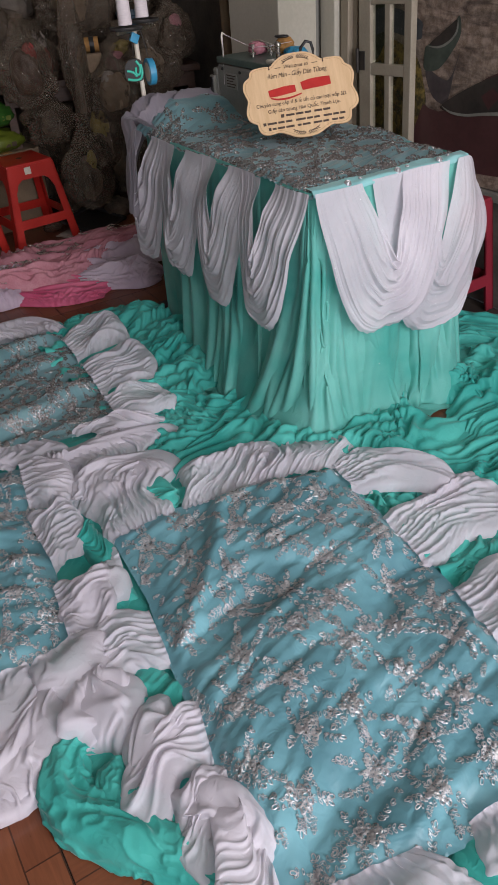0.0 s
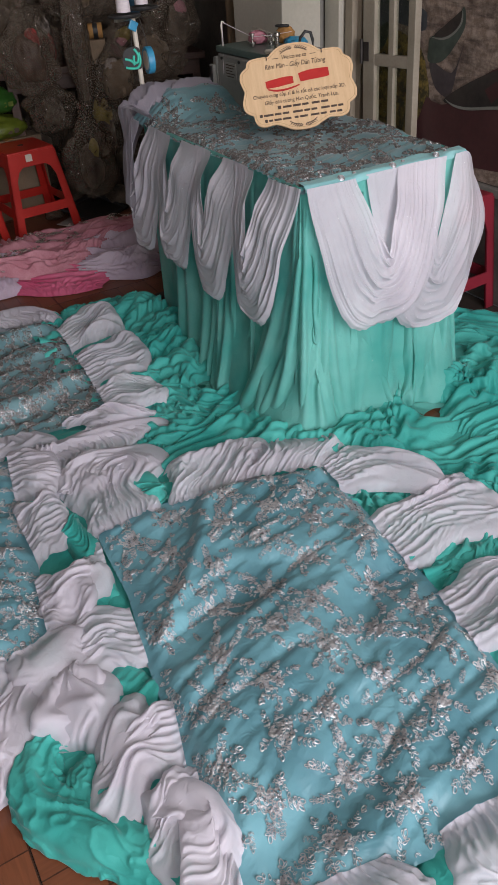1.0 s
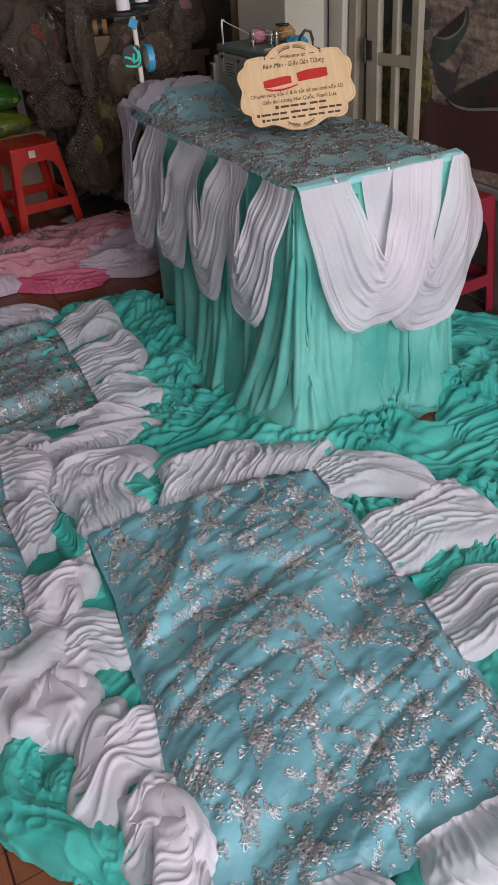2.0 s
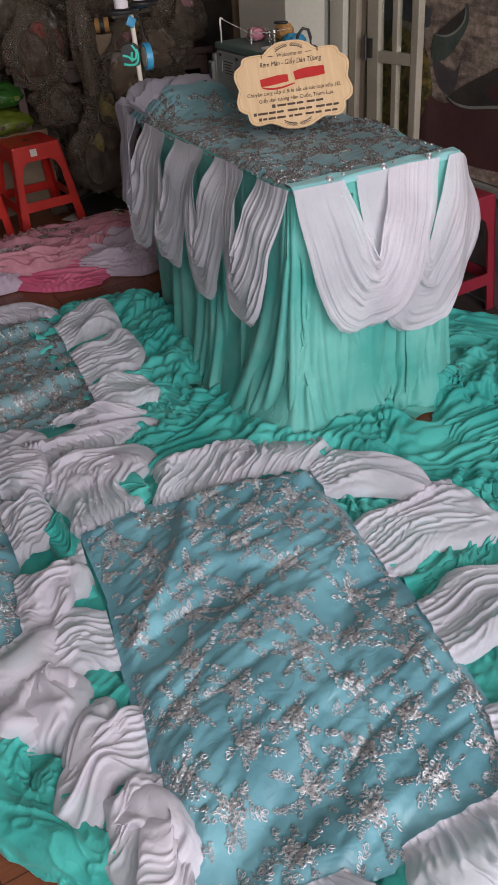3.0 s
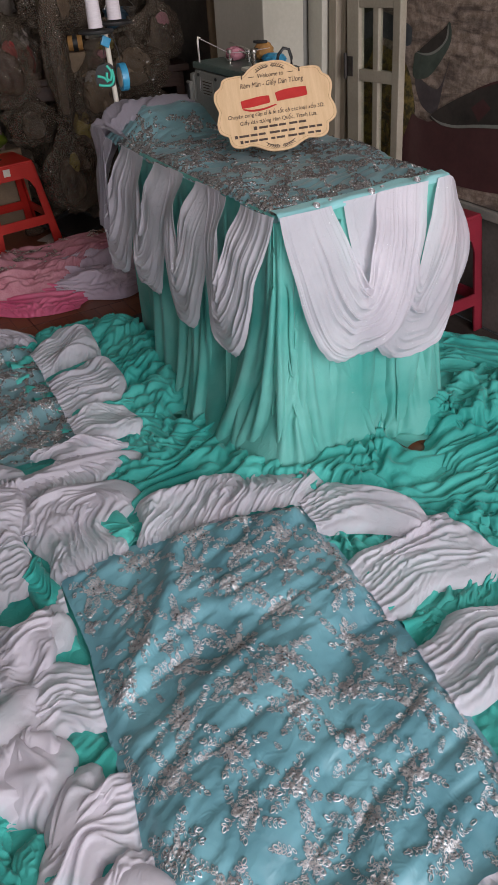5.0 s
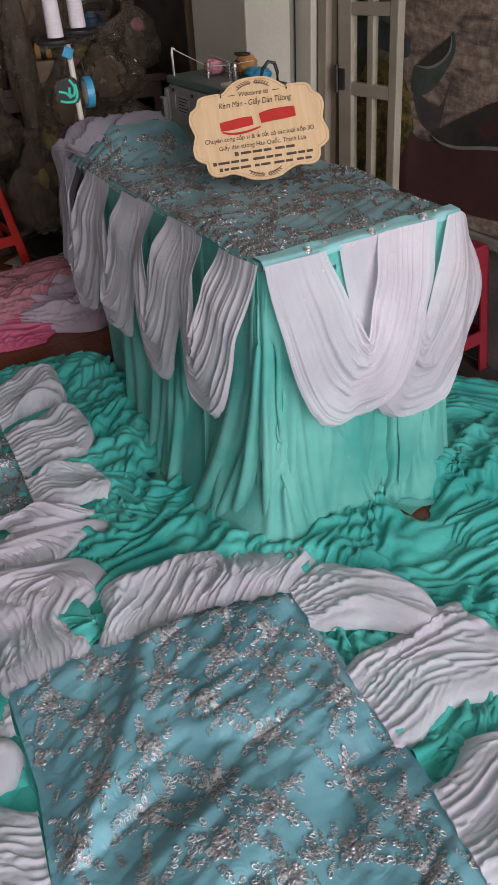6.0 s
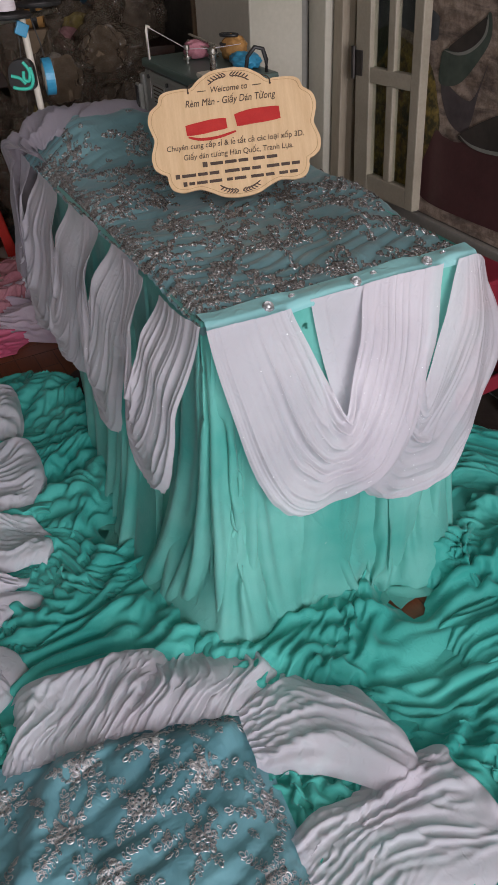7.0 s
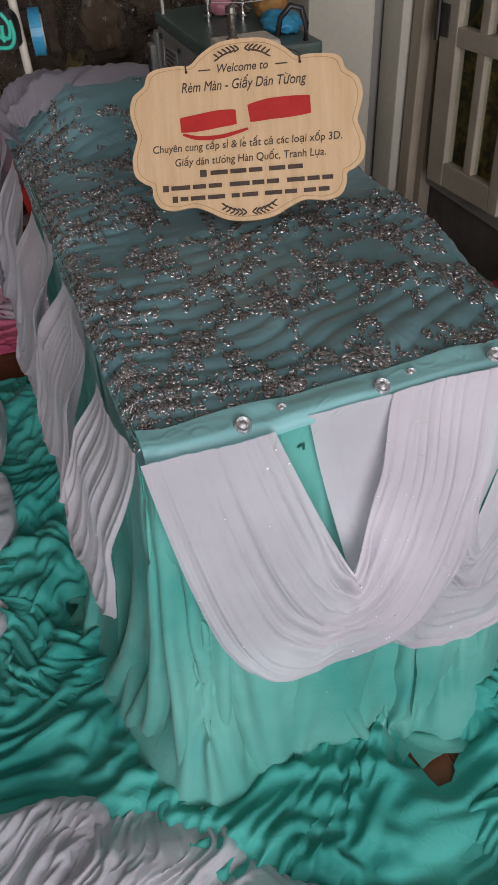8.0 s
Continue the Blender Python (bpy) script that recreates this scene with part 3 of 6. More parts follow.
# the printed mural
mural = tagged(part("wall_mural", box((0.006, 2.6, 1.8), (2.236, 1.46, 0.45 + 0.9)), M_mural), "faded landscape print with rowing boats covering the wall", "mural", kind="structure")
tagged(part("trim_ledge", box((0.022, 3.4, 0.034), (2.229, 1.06, 0.428), bevel=0.004), varied("grey_ledge_paint", (0.17, 0.16, 0.14), (0.25, 0.23, 0.2), 6, 90, 0.6)), "narrow grey ledge under the mural", "trim", kind="structure")


def printed(name, outline, depth, mat, label, smooth_n=5):
    """A flat printed shape on the mural; outline in (y, z)."""
    bm = bmesh.new()
    pts = spline(outline, smooth_n) if smooth_n else outline
    vs = [bm.verts.new((2.2325 - depth, y, z)) for y, z in pts]
    f = bm.faces.new(vs)
    if f.normal.x > 0:
        f.normal_flip()
    bmesh.ops.triangulate(bm, faces=[f])
    return part(name, bm, mat, mural, label)


printed("printed_bush", [(2.74, 0.47), (2.75, 0.95), (2.62, 0.93), (2.50, 0.90), (2.42, 0.86), (2.38, 0.78), (2.36, 0.70), (2.40, 0.60), (2.44, 0.50)], 0.001, M_print_bush, "yellow printed undergrowth")
printed("printed_trees", [(2.75, 0.86), (2.75, 1.5), (2.52, 1.5), (2.56, 1.1), (2.60, 0.94), (2.66, 0.84)], 0.003, M_print_dark, "dark printed trees")
printed("printed_log", [(2.72, 0.985), (2.60, 1.03), (2.42, 0.995), (2.40, 0.96), (2.42, 0.925), (2.60, 0.945), (2.72, 0.91)], 0.005, M_print_log, "grey printed log")
printed("printed_reflection", [(2.37, 0.83), (2.25, 0.80), (2.20, 0.90), (2.22, 0.83), (2.25, 0.72), (2.33, 0.74)], 0.001, M_print_shadow, "printed shadow on water")
printed("printed_hull", [(2.215, 1.015), (2.20, 0.96), (2.235, 0.90), (2.30, 0.835), (2.375, 0.825), (2.382, 0.875), (2.37, 0.91), (2.30, 0.925), (2.25, 0.965)], 0.003, M_print_green, "green printed rowing boat")
printed("printed_boat_inside", [(2.219, 1.002), (2.222, 0.965), (2.26, 0.93), (2.31, 0.912), (2.352, 0.916), (2.30, 0.952), (2.25, 0.985)], 0.006, M_print_inside, "dark inside of printed boat")
printed("printed_rim", [(2.216, 1.01), (2.212, 0.965), (2.255, 0.922), (2.31, 0.904), (2.37, 0.91), (2.31, 0.911), (2.26, 0.929), (2.222, 0.964)], 0.008, M_print_rim, "pale rim of printed boat")
printed("printed_hull", [(2.37, 0.70), (2.33, 0.69), (2.24, 0.70), (2.05, 0.83), (1.80, 0.90), (1.5, 0.93), (1.4, 0.70), (1.6, 0.58), (1.9, 0.51), (2.2, 0.49), (2.40, 0.495), (2.43, 0.56), (2.40, 0.64)], 0.003, M_print_red, "maroon printed rowing boat")
printed("printed_boat_inside", [(2.265, 0.715), (2.05, 0.825), (1.8, 0.89), (1.5, 0.92), (1.5, 0.80), (1.8, 0.745), (2.03, 0.712), (2.15, 0.692), (2.23, 0.692)], 0.006, M_print_inside, "dark inside of printed boat")
printed("printed_rim", [(2.268, 0.712), (2.22, 0.690), (2.14, 0.688), (2.03, 0.706), (1.8, 0.738), (1.5, 0.79), (1.5, 0.805), (1.8, 0.75), (2.03, 0.717), (2.14, 0.698), (2.22, 0.698)], 0.008, M_print_rim, "pale rim of printed boat")
printed("printed_seat", [(2.07, 0.765), (2.02, 0.80), (1.98, 0.775), (2.03, 0.725)], 0.008, M_print_red, "printed boat seat", 0)

# loose casement leaf leaning before the mural
leaf = empty("window_1", (2.196, 2.70, 0.455), 0, "cream painted casement leaf with small glass panes, opened against the mural", "window", kind="structure")
leaf.matrix_basis = pose(2.196, 2.672, 0.452, -2.5, 0, 0)
LEAF_H, LEAF_W = 1.30, 0.285


def leaf_bar(name, y0, y1, z0, z1, t=0.030):
    part(name, box((t, abs(y1 - y0), z1 - z0), (0, (y0 + y1) / 2, (z0 + z1) / 2), bevel=0.004), M_frame, leaf)


leaf_bar("stile", 0.028, -0.045, 0, LEAF_H)
leaf_bar("stile", -LEAF_W + 0.04, -LEAF_W, 0, LEAF_H)
leaf_bar("rail", -0.045, -LEAF_W + 0.04, 0, 0.062, 0.028)
leaf_bar("rail", -0.045, -LEAF_W + 0.04, LEAF_H - 0.06, LEAF_H, 0.028)
leaf_bar("rail", -0.045, -LEAF_W + 0.04, 0.335, 0.378, 0.028)
leaf_bar("rail", -0.045, -LEAF_W + 0.04, 0.585, 0.625, 0.028)
leaf_bar("rail", -0.045, -LEAF_W + 0.04, 0.90, 0.94, 0.028)
leaf_bar("mullion", -0.128, -0.160, 0.062, LEAF_H - 0.06, 0.024)
for z0, z1 in ((0.062, 0.335), (0.378, 0.585), (0.625, 0.90), (0.94, LEAF_H - 0.06)):
    for y0, y1 in ((-0.045, -0.128), (-0.160, -LEAF_W + 0.04)):
        g = part("pane", box((0.003, abs(y1 - y0) + 0.008, z1 - z0 + 0.008), (0.0, (y0 + y1) / 2, (z0 + z1) / 2)), M_glass, leaf)
        g.visible_shadow = False
for z in (0.34, 0.95):
    bm = bmesh.new()
    add_tube(bm, (-0.02, 0.032, z), (-0.02, 0.032, z + 0.09), 0.007, seg=10)
    add_box(bm, (0.004, 0.05, 0.07), (-0.017, 0.015, z + 0.045))
    part("hinge", bm, M_iron, leaf, "rusty iron hinge")

# ---- the draped table ----
TX0, TX1, TY0, TY1, TZ = 1.125, 1.640, 1.572, 2.600, 0.752
table = empty("sewing_table", ((TX0 + TX1) / 2, (TY0 + TY1) / 2, 0), 0, "plain wooden work table hidden under draped curtains", "table")
hx, hy = (TX1 - TX0) / 2, (TY1 - TY0) / 2
part("tabletop", box((2 * hx - 0.03, 2 * hy - 0.03, 0.03), (0, 0, TZ - 0.02), bevel=0.004), M_brown_wood, table)
for sx in (-1, 1):
    for sy in (-1, 1):
        part("leg", box((0.04, 0.04, TZ - 0.035), (sx * (hx - 0.06), sy * (hy - 0.06), (TZ - 0.035) / 2), bevel=0.004), M_iron, table)

table_curtain = tagged(new("draped_curtain"), "teal curtain with white swags and embroidered pelmet draped over table", "curtain")


def perimeter():
    """The skirt's line round the table: positions and outward directions."""
    r, out = 0.035, []
    segs = [((TX1, TY1), (TX1, TY0)), ((TX1, TY0), (TX0, TY0)), ((TX0, TY0), (TX0, TY1))]
    outs = [(1, 0), (0, -1), (-1, 0)]
    for i, ((a, b), o) in enumerate(zip(segs, outs)):
        a, b = np.array(a), np.array(b)
        L = np.linalg.norm(b - a)
        d = (b - a) / L
        n = int(L / 0.004)
        s0, s1 = (0 if i == 0 else r), (L if i == 2 else L - r)
        for s in np.linspace(s0, s1, n):
            out.append((*(a + d * s), *o))
        if i < 2:
            o2 = np.array(outs[i + 1])
            c = b - d * r - np.array(o) * r
            for k in np.linspace(0, 1, 60)[1:-1]:
                w = np.array(o) * math.cos(k * math.pi / 2) + o2 * math.sin(k * math.pi / 2)
                out.append((*(c + w * r), *w))
    return np.array(out)


PER = perimeter()
# lengths along the flared line, so that pleats also run round the corners
_step = np.hypot(*np.diff(PER[:, :2] + 0.09 * PER[:, 2:], axis=0).T)
PER_S = np.concatenate([[0], np.cumsum(_step)])
S_FL = PER_S[np.argmin(PER[:, 2] + PER[:, 3])]


def hung(s0, s1, gather, wave, seed, push, drop=0.0, trail=0.10, steps=120):
    """A gathered width of the skirt between two places on its line, hung from the table's edge and trailing on the floor."""
    H = TZ + 0.004 - drop
    nu, nv = int((s1 - s0) * gather / 0.0075), int((H + trail) / 0.0085)
    s, v = np.linspace(s0, s1, nu)[:, None], np.linspace(0, 1, nv)[None, :]
    down = v * (H + trail)
    lie = np.maximum(down - H, 0)
    px, py, ox, oy = (np.interp(s, PER_S, PER[:, i]) for i in range(4))
    L = np.hypot(ox, oy)
    ox, oy = ox / L, oy / L
    q = s * gather / wave + 0.5 * vnoise(s * 5, 0.8 * v, seed)
    pleat = 0.75 - 1.9 * np.abs(vnoise(q * 0.62, 0.6 * v, seed + 2)) ** 0.8 + 0.5 * vnoise(q * 1.7, 1.0 * v, seed + 3)
    left = smooth(S_FL - 0.05, S_FL + 0.20, s) * smooth(2.75, 2.2, s)
    t = np.clip(down / H, 0, 1)
    flare = 0.004 + push + (0.024 + 0.085 * left + 0.018 * vnoise(s * 3.3, 0 * v, seed + 5)) * t ** 2.2
    off = flare + (0.001 + 0.052 * t ** 0.8) * pleat + lie * (0.9 + 0.3 * vnoise(s * 6, 0 * v, seed + 7))
    slide = 0.16 * vnoise(s * 2.6, 0 * v, seed + 9) * t ** 2
    x, y = px + ox * off + oy * slide, py + oy * off - ox * slide
    z = np.maximum(H - down, 0.012 + 0.010 * (1 + pleat)) + 0 * x
    P = np.stack([x, y, z], -1)
    pin = np.zeros((nu, nv), bool)
    pin[:, 0] = True

    def clear(P):
        # the cloth stays outside the table
        d = np.stack([P[..., 0] - (TX0 - 0.004 - push), TX1 + 0.004 + push - P[..., 0], P[..., 1] - (TY0 - 0.004 - push)])
        k = d.argmin(0)
        e = np.maximum(d.min(0), 0)
        P[..., 0] += np.where(k == 0, -e, np.where(k == 1, e, 0))
        P[..., 1] -= np.where(k == 2, e, 0)
        # and flat behind the swags near the top
        cap = 0.006 + push + 0.035 * smooth(0.02, 0.30, H - P[..., 2]) + 0.5 * smooth(0.25, 0.60, H - P[..., 2])
        np.maximum(P[..., 0], TX0 - cap, out=P[..., 0])
        np.maximum(P[..., 1], TY0 - cap, out=P[..., 1])
    return drape(P, (s1 - s0) * gather / nu, (H + trail) / nv, steps, 0.0005, 0.010, P[..., :2].astype(np.float32), 0.030, pin, bend=0.30, clear=clear)


SKIRT = hung(0.55, 2.60, 1.24, 0.085, 5, 0.002, trail=0.10)
sheet("skirt", SKIRT, M_teal_sheer, table_curtain, "sheer teal gathered skirt")
sheet("underskirt", hung(0.60, 2.58, 1.12, 0.16, 23, 0.0, trail=0.04, steps=80), M_teal_sheer, table_curtain, "second sheer teal layer")
for _k, (_s0, _s1) in enumerate(((0.84, 1.05), (1.03, 1.30), (1.28, 1.52), (1.50, 1.72), (1.74, 2.02), (2.05, 2.34))):
    sheet("skirt_width", hung(_s0, _s1, 1.24, 0.070, 133 + 5 * _k, 0.004, trail=0.05 + 0.03 * (_k % 2), steps=80), M_teal_sheer, table_curtain, "overlapping sheer teal width")
# the inner lining that keeps the skirt opaque
_v = np.linspace(0, 1, 20)[None, :]
_off = -0.010 + 0.006 * _v + 0.003 * ridge(PER_S[:, None] * 38)
sheet("lining", np.stack([PER[:, 0:1] + PER[:, 2:3] * _off, PER[:, 1:2] + PER[:, 3:4] * _off, (TZ - 0.004) * (1 - _v) + 0.02 * _v + 0 * PER_S[:, None]], -1), M_teal_sheer, table_curtain, "plain teal lining")


def swag(origin, along, out, oa, ob, ia, ib, ztop, zlow, zin, folds, seed, base=0.03, skew=0.0, p_in=1.2, depth=0.05, bow=0.0, p_out=3.6, skew_in=0.0):
    """A white U-shaped swag: from the outer curve (oa..ob at zlow) to the inner one (ia..ib at zin)."""
    nk, ns = folds * 11, 90
    k, s = np.linspace(0, 1, nk)[:, None], np.linspace(0, 1, ns)[None, :]
    k2 = k + 0.010 * vnoise(k * 9, s * 4, seed)
    left = oa + (ia - oa) * k
    right = ob + (ib - ob) * k
    low = zlow + (zin - zlow) * k ** 1.1
    p = p_out + (p_in - p_out) * k
    q = np.abs(2 * s - 1)
    drop = 1 - q ** p
    x = left + (right - left) * s + skew * drop * (1 - k) + skew_in * drop * k + bow * np.sin(np.pi * np.clip(drop, 0, 1)) * np.maximum(s - 0.5, 0) * (1 - k)
    z = ztop - (ztop - low) * drop
    z = z + 0.006 * vnoise(s * 11, k * 3, seed + 2) * drop - 0.005 * np.abs(np.sin(s * 46)) * drop * smooth(0.06, 0.0, k)
    fold = 1 - np.abs(vnoise(k2 * folds * 0.95 + 0.6 * vnoise(k * 2, s * 1.5, seed + 4), s * 1.7 + k, seed + 3)) ** 0.75
    fine = 1 - np.abs(vnoise(k2 * folds * 2.2, s * 2.6 + 2 * k, seed + 5)) ** 0.8
    amp = (0.0025 + 0.024 * drop ** 1.5) * (0.8 + 0.4 * vnoise(k * 3, s * 2.2, seed + 6))
    fold = fold + 0.22 * fine
    belly = depth * drop * (0.6 + 0.4 * np.sin(np.pi * np.clip(k, 0, 1)))
    edge = smooth(0, 0.04, k)
    o = (0.010 if along[0] else 0.003) + base * (0.3 + 0.7 * smooth(0.0, 0.45, drop)) + belly * 0.5 + amp * fold * (0.4 + 0.6 * edge) + 0.008 * vnoise(x * 9, z * 9, seed + 8)
    if along[0]:
        # the cloth turns round the table's corner
        wrap = smooth(1.635, 1.72, x)
        z = z - 0.045 * wrap * (1 - drop)
        o = o - 0.035 * wrap
    along, out, origin = np.array(along, float), np.array(out, float), np.array(origin, float)
    xy = origin[None, None, :] + x[..., None] * along + o[..., None] * out
    return np.concatenate([xy, (z + 0 * x)[..., None]], -1)


SWAGS = []


def hang_swag(*args, **kw):
    SWAGS.append(swag(*args, **kw))
    return sheet("swag", SWAGS[-1], M_white, table_curtain, "white pleated chiffon swag")


FRONT = dict(origin=(0, TY0), along=(1, 0), out=(0, -1))
hang_swag(**FRONT, bow=0.20, oa=1.300, ob=1.690, ia=1.540, ib=1.602, ztop=0.761, zlow=0.285, zin=0.54, folds=10, seed=31, base=0.022, depth=0.05, p_in=1.4, p_out=4.2, skew=0.03, skew_in=-0.045)
hang_swag(**FRONT, oa=1.110, ob=1.565, ia=1.256, ib=1.402, ztop=0.763, zlow=0.350, zin=0.560, folds=12, seed=37, base=0.036, depth=0.070, p_in=1.15, p_out=4.4)
LEFT = dict(origin=(TX0, 0), along=(0, 1), out=(-1, 0))
for k, y0 in enumerate((2.365, 2.105, 1.840, 1.580)):
    hang_swag(**LEFT, p_out=3.2, oa=y0 - 0.005, ob=y0 + 0.318, ia=y0 + 0.135, ib=y0 + 0.212, ztop=0.757, zlow=0.330 + 0.01 * (k % 2), zin=0.585, folds=10, seed=41 + 6 * k, base=0.040 + 0.003 * k, skew=0.010, p_in=1.3, depth=0.060)


def right_rim(y):
    """The pelmet splays a little past the table's far long side."""
    return 1.660 + 0.042 * smooth(1.60, 1.95, y)


def top_height(x, y):
    """Ruched cloth on the tabletop."""
    l = smooth(1.30, 1.12, x)
    ph = y * 95 + 2.5 * vnoise(x * 7, y * 7, 61) + 5 * vnoise(x * 2.2, y * 2.2, 62) - 22 * (x - 1.4)
    h = TZ + 0.006 + (0.0055 + 0.004 * l) * smooth(TY0 + 0.005, TY0 + 0.07, y) * ridge(ph) * (0.5 + 0.7 * vnoise(x * 6, y * 9, 63))
    h = h + 0.006 * fbm(x * 9, y * 9, 64) * smooth(TY0, TY0 + 0.07, y)
    h = h - 0.014 * smooth(1.140, 1.112, x) ** 1.4 - 0.05 * smooth(-0.035, 0.004, x - right_rim(y)) ** 1.5
    h = h + 0.075 * smooth(2.40, 2.62, y) * smooth(1.13, 1.26, x) * smooth(1.62, 1.38, x)
    return h * 1.0


_x, _y = np.meshgrid(np.linspace(0, 1, 150), np.linspace(TY0 - 0.004, 2.66, 260), indexing="ij")
_x = 1.112 + (right_rim(_y) - 1.112) * _x
sheet("pelmet", np.stack([_x, _y, top_height(_x, _y)], -1), M_pelmet, table_curtain, "turquoise ruched embroidered pelmet")
# smooth hem that rolls over the front edge
_x, _v = np.meshgrid(np.linspace(1.118, 1.652, 140), np.linspace(0, 1, 18), indexing="ij")
_hem_y = TY0 + 0.022 - 0.040 * np.minimum(1, _v * 1.2) - 0.003 * vnoise(_x * 14, _v, 72) + 0.010 * smooth(1.15, 1.114, _x)
_hem_z = TZ + 0.014 + 0.003 * vnoise(_x * 20, _v * 2, 71) - 0.004 * _v - 0.015 * smooth(0.62, 1.0, _v)
sheet("hem", np.stack([_x, _hem_y, _hem_z], -1), M_hem, table_curtain, "plain turquoise satin hem")


# ---- sequin embroidery ----
def ring_unit(seg=9):
    """A small raised oval loop: three rings of verts."""
    a = np.linspace(0, 2 * math.pi, seg, endpoint=False)
    V, rad, hgt = [], (0.64, 0.83, 1.0), (0.1, 1.0, 0.0)
    for r, h in zip(rad, hgt):
        V.append(np.stack([r * np.cos(a), r * np.sin(a), np.full(seg, h)], -1))
    F = []
    for j in range(2):
        for k in range(seg):
            F.append((j * seg + k, (j + 1) * seg + k, (j + 1) * seg + (k + 1) % seg, j * seg + (k + 1) % seg))
    return np.concatenate(V), np.array(F)


RING_V, RING_F = ring_unit()


def motif(rng, size=1.0, spread=1.0):
    """Rows of (x, y, long radius, short radius, turn) for one flower spray."""
    rows = []
    # curled loops in the heart of the flower
    for k in range(17):
        r, a = 0.026 * math.sqrt((k + 0.4) / 17), 2.4 * k + rng.random()
        q, t = 0.0058 + 0.0030 * rng.random(), rng.random() * 3
        rows.append((r * math.cos(a), r * math.sin(a), q, q * 0.82, t))
        rows.append((r * math.cos(a) + 0.001, r * math.sin(a), q * 0.5, q * 0.42, t))
    for k in range(52):
        r, a = 0.008 + 0.030 * rng.random(), rng.random() * 6.28
        rows.append((r * math.cos(a), r * math.sin(a), 0.0046, 0.0021, a + 0.6 * rng.normal()))
    # leafy sprigs round it
    arms, a0 = int(rng.integers(6, 9)), rng.random() * 6.28
    for k in range(arms):
        a = a0 + k * 6.28 / arms + 0.25 * rng.normal()
        bend, n = 1.8 * (rng.random() - 0.5), int(rng.integers(2, 6))
        x, y = 0.026 * math.cos(a), 0.026 * math.sin(a)
        for i in range(n):
            a += bend / n
            x, y = x + 0.0092 * math.cos(a), y + 0.0092 * math.sin(a)
            for sgn in (-1, 1):
                if rng.random() < 0.85:
                    b = a + sgn * (0.65 + 0.4 * rng.random())
                    rows.append((x + 0.0062 * math.cos(b), y + 0.0062 * math.sin(b), 0.0058, 0.0027, b))
        rows.append((x + 0.010 * math.cos(a), y + 0.010 * math.sin(a), 0.0078, 0.0044, a))
    return [(spread * size * p, spread * size * q, size * r, size * s, t) for p, q, r, s, t in rows]


def sprig(rng, size=1.0):
    """A short curved twig of paired loops ending in a bud."""
    rows, a, x, y = [], rng.random() * 6.28, 0.0, 0.0
    bend = 1.6 * (rng.random() - 0.5)
    for i in range(int(rng.integers(2, 5))):
        a += bend / 4
        x, y = x + 0.0078 * math.cos(a), y + 0.0078 * math.sin(a)
        for sgn in (-1, 1):
            b = a + sgn * (0.7 + 0.4 * rng.random())
            rows.append((x + 0.005 * math.cos(b), y + 0.005 * math.sin(b), 0.0044, 0.0021, b))
    rows.append((x + 0.009 * math.cos(a), y + 0.009 * math.sin(a), 0.0056, 0.0034, a))
    return [(size * p, size * q, size * r, size * s, t) for p, q, r, s, t in rows]


def sequins(name, height, centres, rng, material_, parent, label, keep=None, size=1.0, lift=0.0026, spread=1.0, twigs=()):
    rows = []
    for cx, cy in centres:
        for x, y, r, s, t in motif(rng, size, spread):
            rows.append((cx + x, cy + y, r, s, t))
    for cx, cy in twigs:
        rows += [(cx + x, cy + y, r, s, t) for x, y, r, s, t in sprig(rng, 0.85 * size)]
    R = np.array(rows)
    if keep is not None:
        R = R[keep(R[:, 0], R[:, 1])]
    c, s = np.cos(R[:, 4]), np.sin(R[:, 4])
    lx, ly = RING_V[None, :, 0] * R[:, 2:3], RING_V[None, :, 1] * R[:, 3:4]
    X = R[:, 0:1] + lx * c[:, None] - ly * s[:, None]
    Y = R[:, 1:2] + lx * s[:, None] + ly * c[:, None]
    tilt = rng.normal(0, 0.16, (len(R), 2))
    Z = height(X, Y) + 0.0008 + RING_V[None, :, 2] * lift * np.minimum(1.3, R[:, 2:3] / 0.005) + lx * tilt[:, 0:1] + ly * tilt[:, 1:2]
    V = np.stack([X, Y, Z], -1).reshape(-1, 3)
    F = (RING_F[None] + (np.arange(len(R)) * len(RING_V))[:, None, None]).reshape(-1, 4)
    ob = raw(name, V, F, material_, parent, label)
    ob["kind"] = "stuff"
    return ob


def scatter(x0, x1, y0, y1, step, rng, jitter=0.3):
    out = []
    for j, y in enumerate(np.arange(y0, y1, step * 0.87)):
        for x in np.arange(x0 + (j % 2) * step / 2, x1, step):
            out.append((x + step * jitter * (rng.random() - 0.5) * 2, y + step * jitter * (rng.random() - 0.5) * 2))
    return out


rng = np.random.default_rng(5)
_on_top = lambda x, y: (x > 1.114) & (x < right_rim(y) - 0.004) & (y > TY0 + 0.014) & (y < 2.62)
sequins("embroidery", top_height, scatter(1.15, 1.72, TY0 + 0.055, 2.60, 0.142, rng, 0.22), rng, M_silver_dark, table_curtain, "silver sequin embroidery", keep=_on_top, size=0.90, spread=1.2, lift=0.0028, twigs=scatter(1.12, 1.70, TY0 + 0.03, 2.6, 0.10, rng, 0.45))
sequins("edge_embroidery", top_height, [(1.122 + 0.010 * rng.random(), y) for y in np.arange(TY0 + 0.02, 2.58, 0.055)], rng, M_silver_dark, table_curtain, "silver sequins along the edge", keep=_on_top, size=0.60)
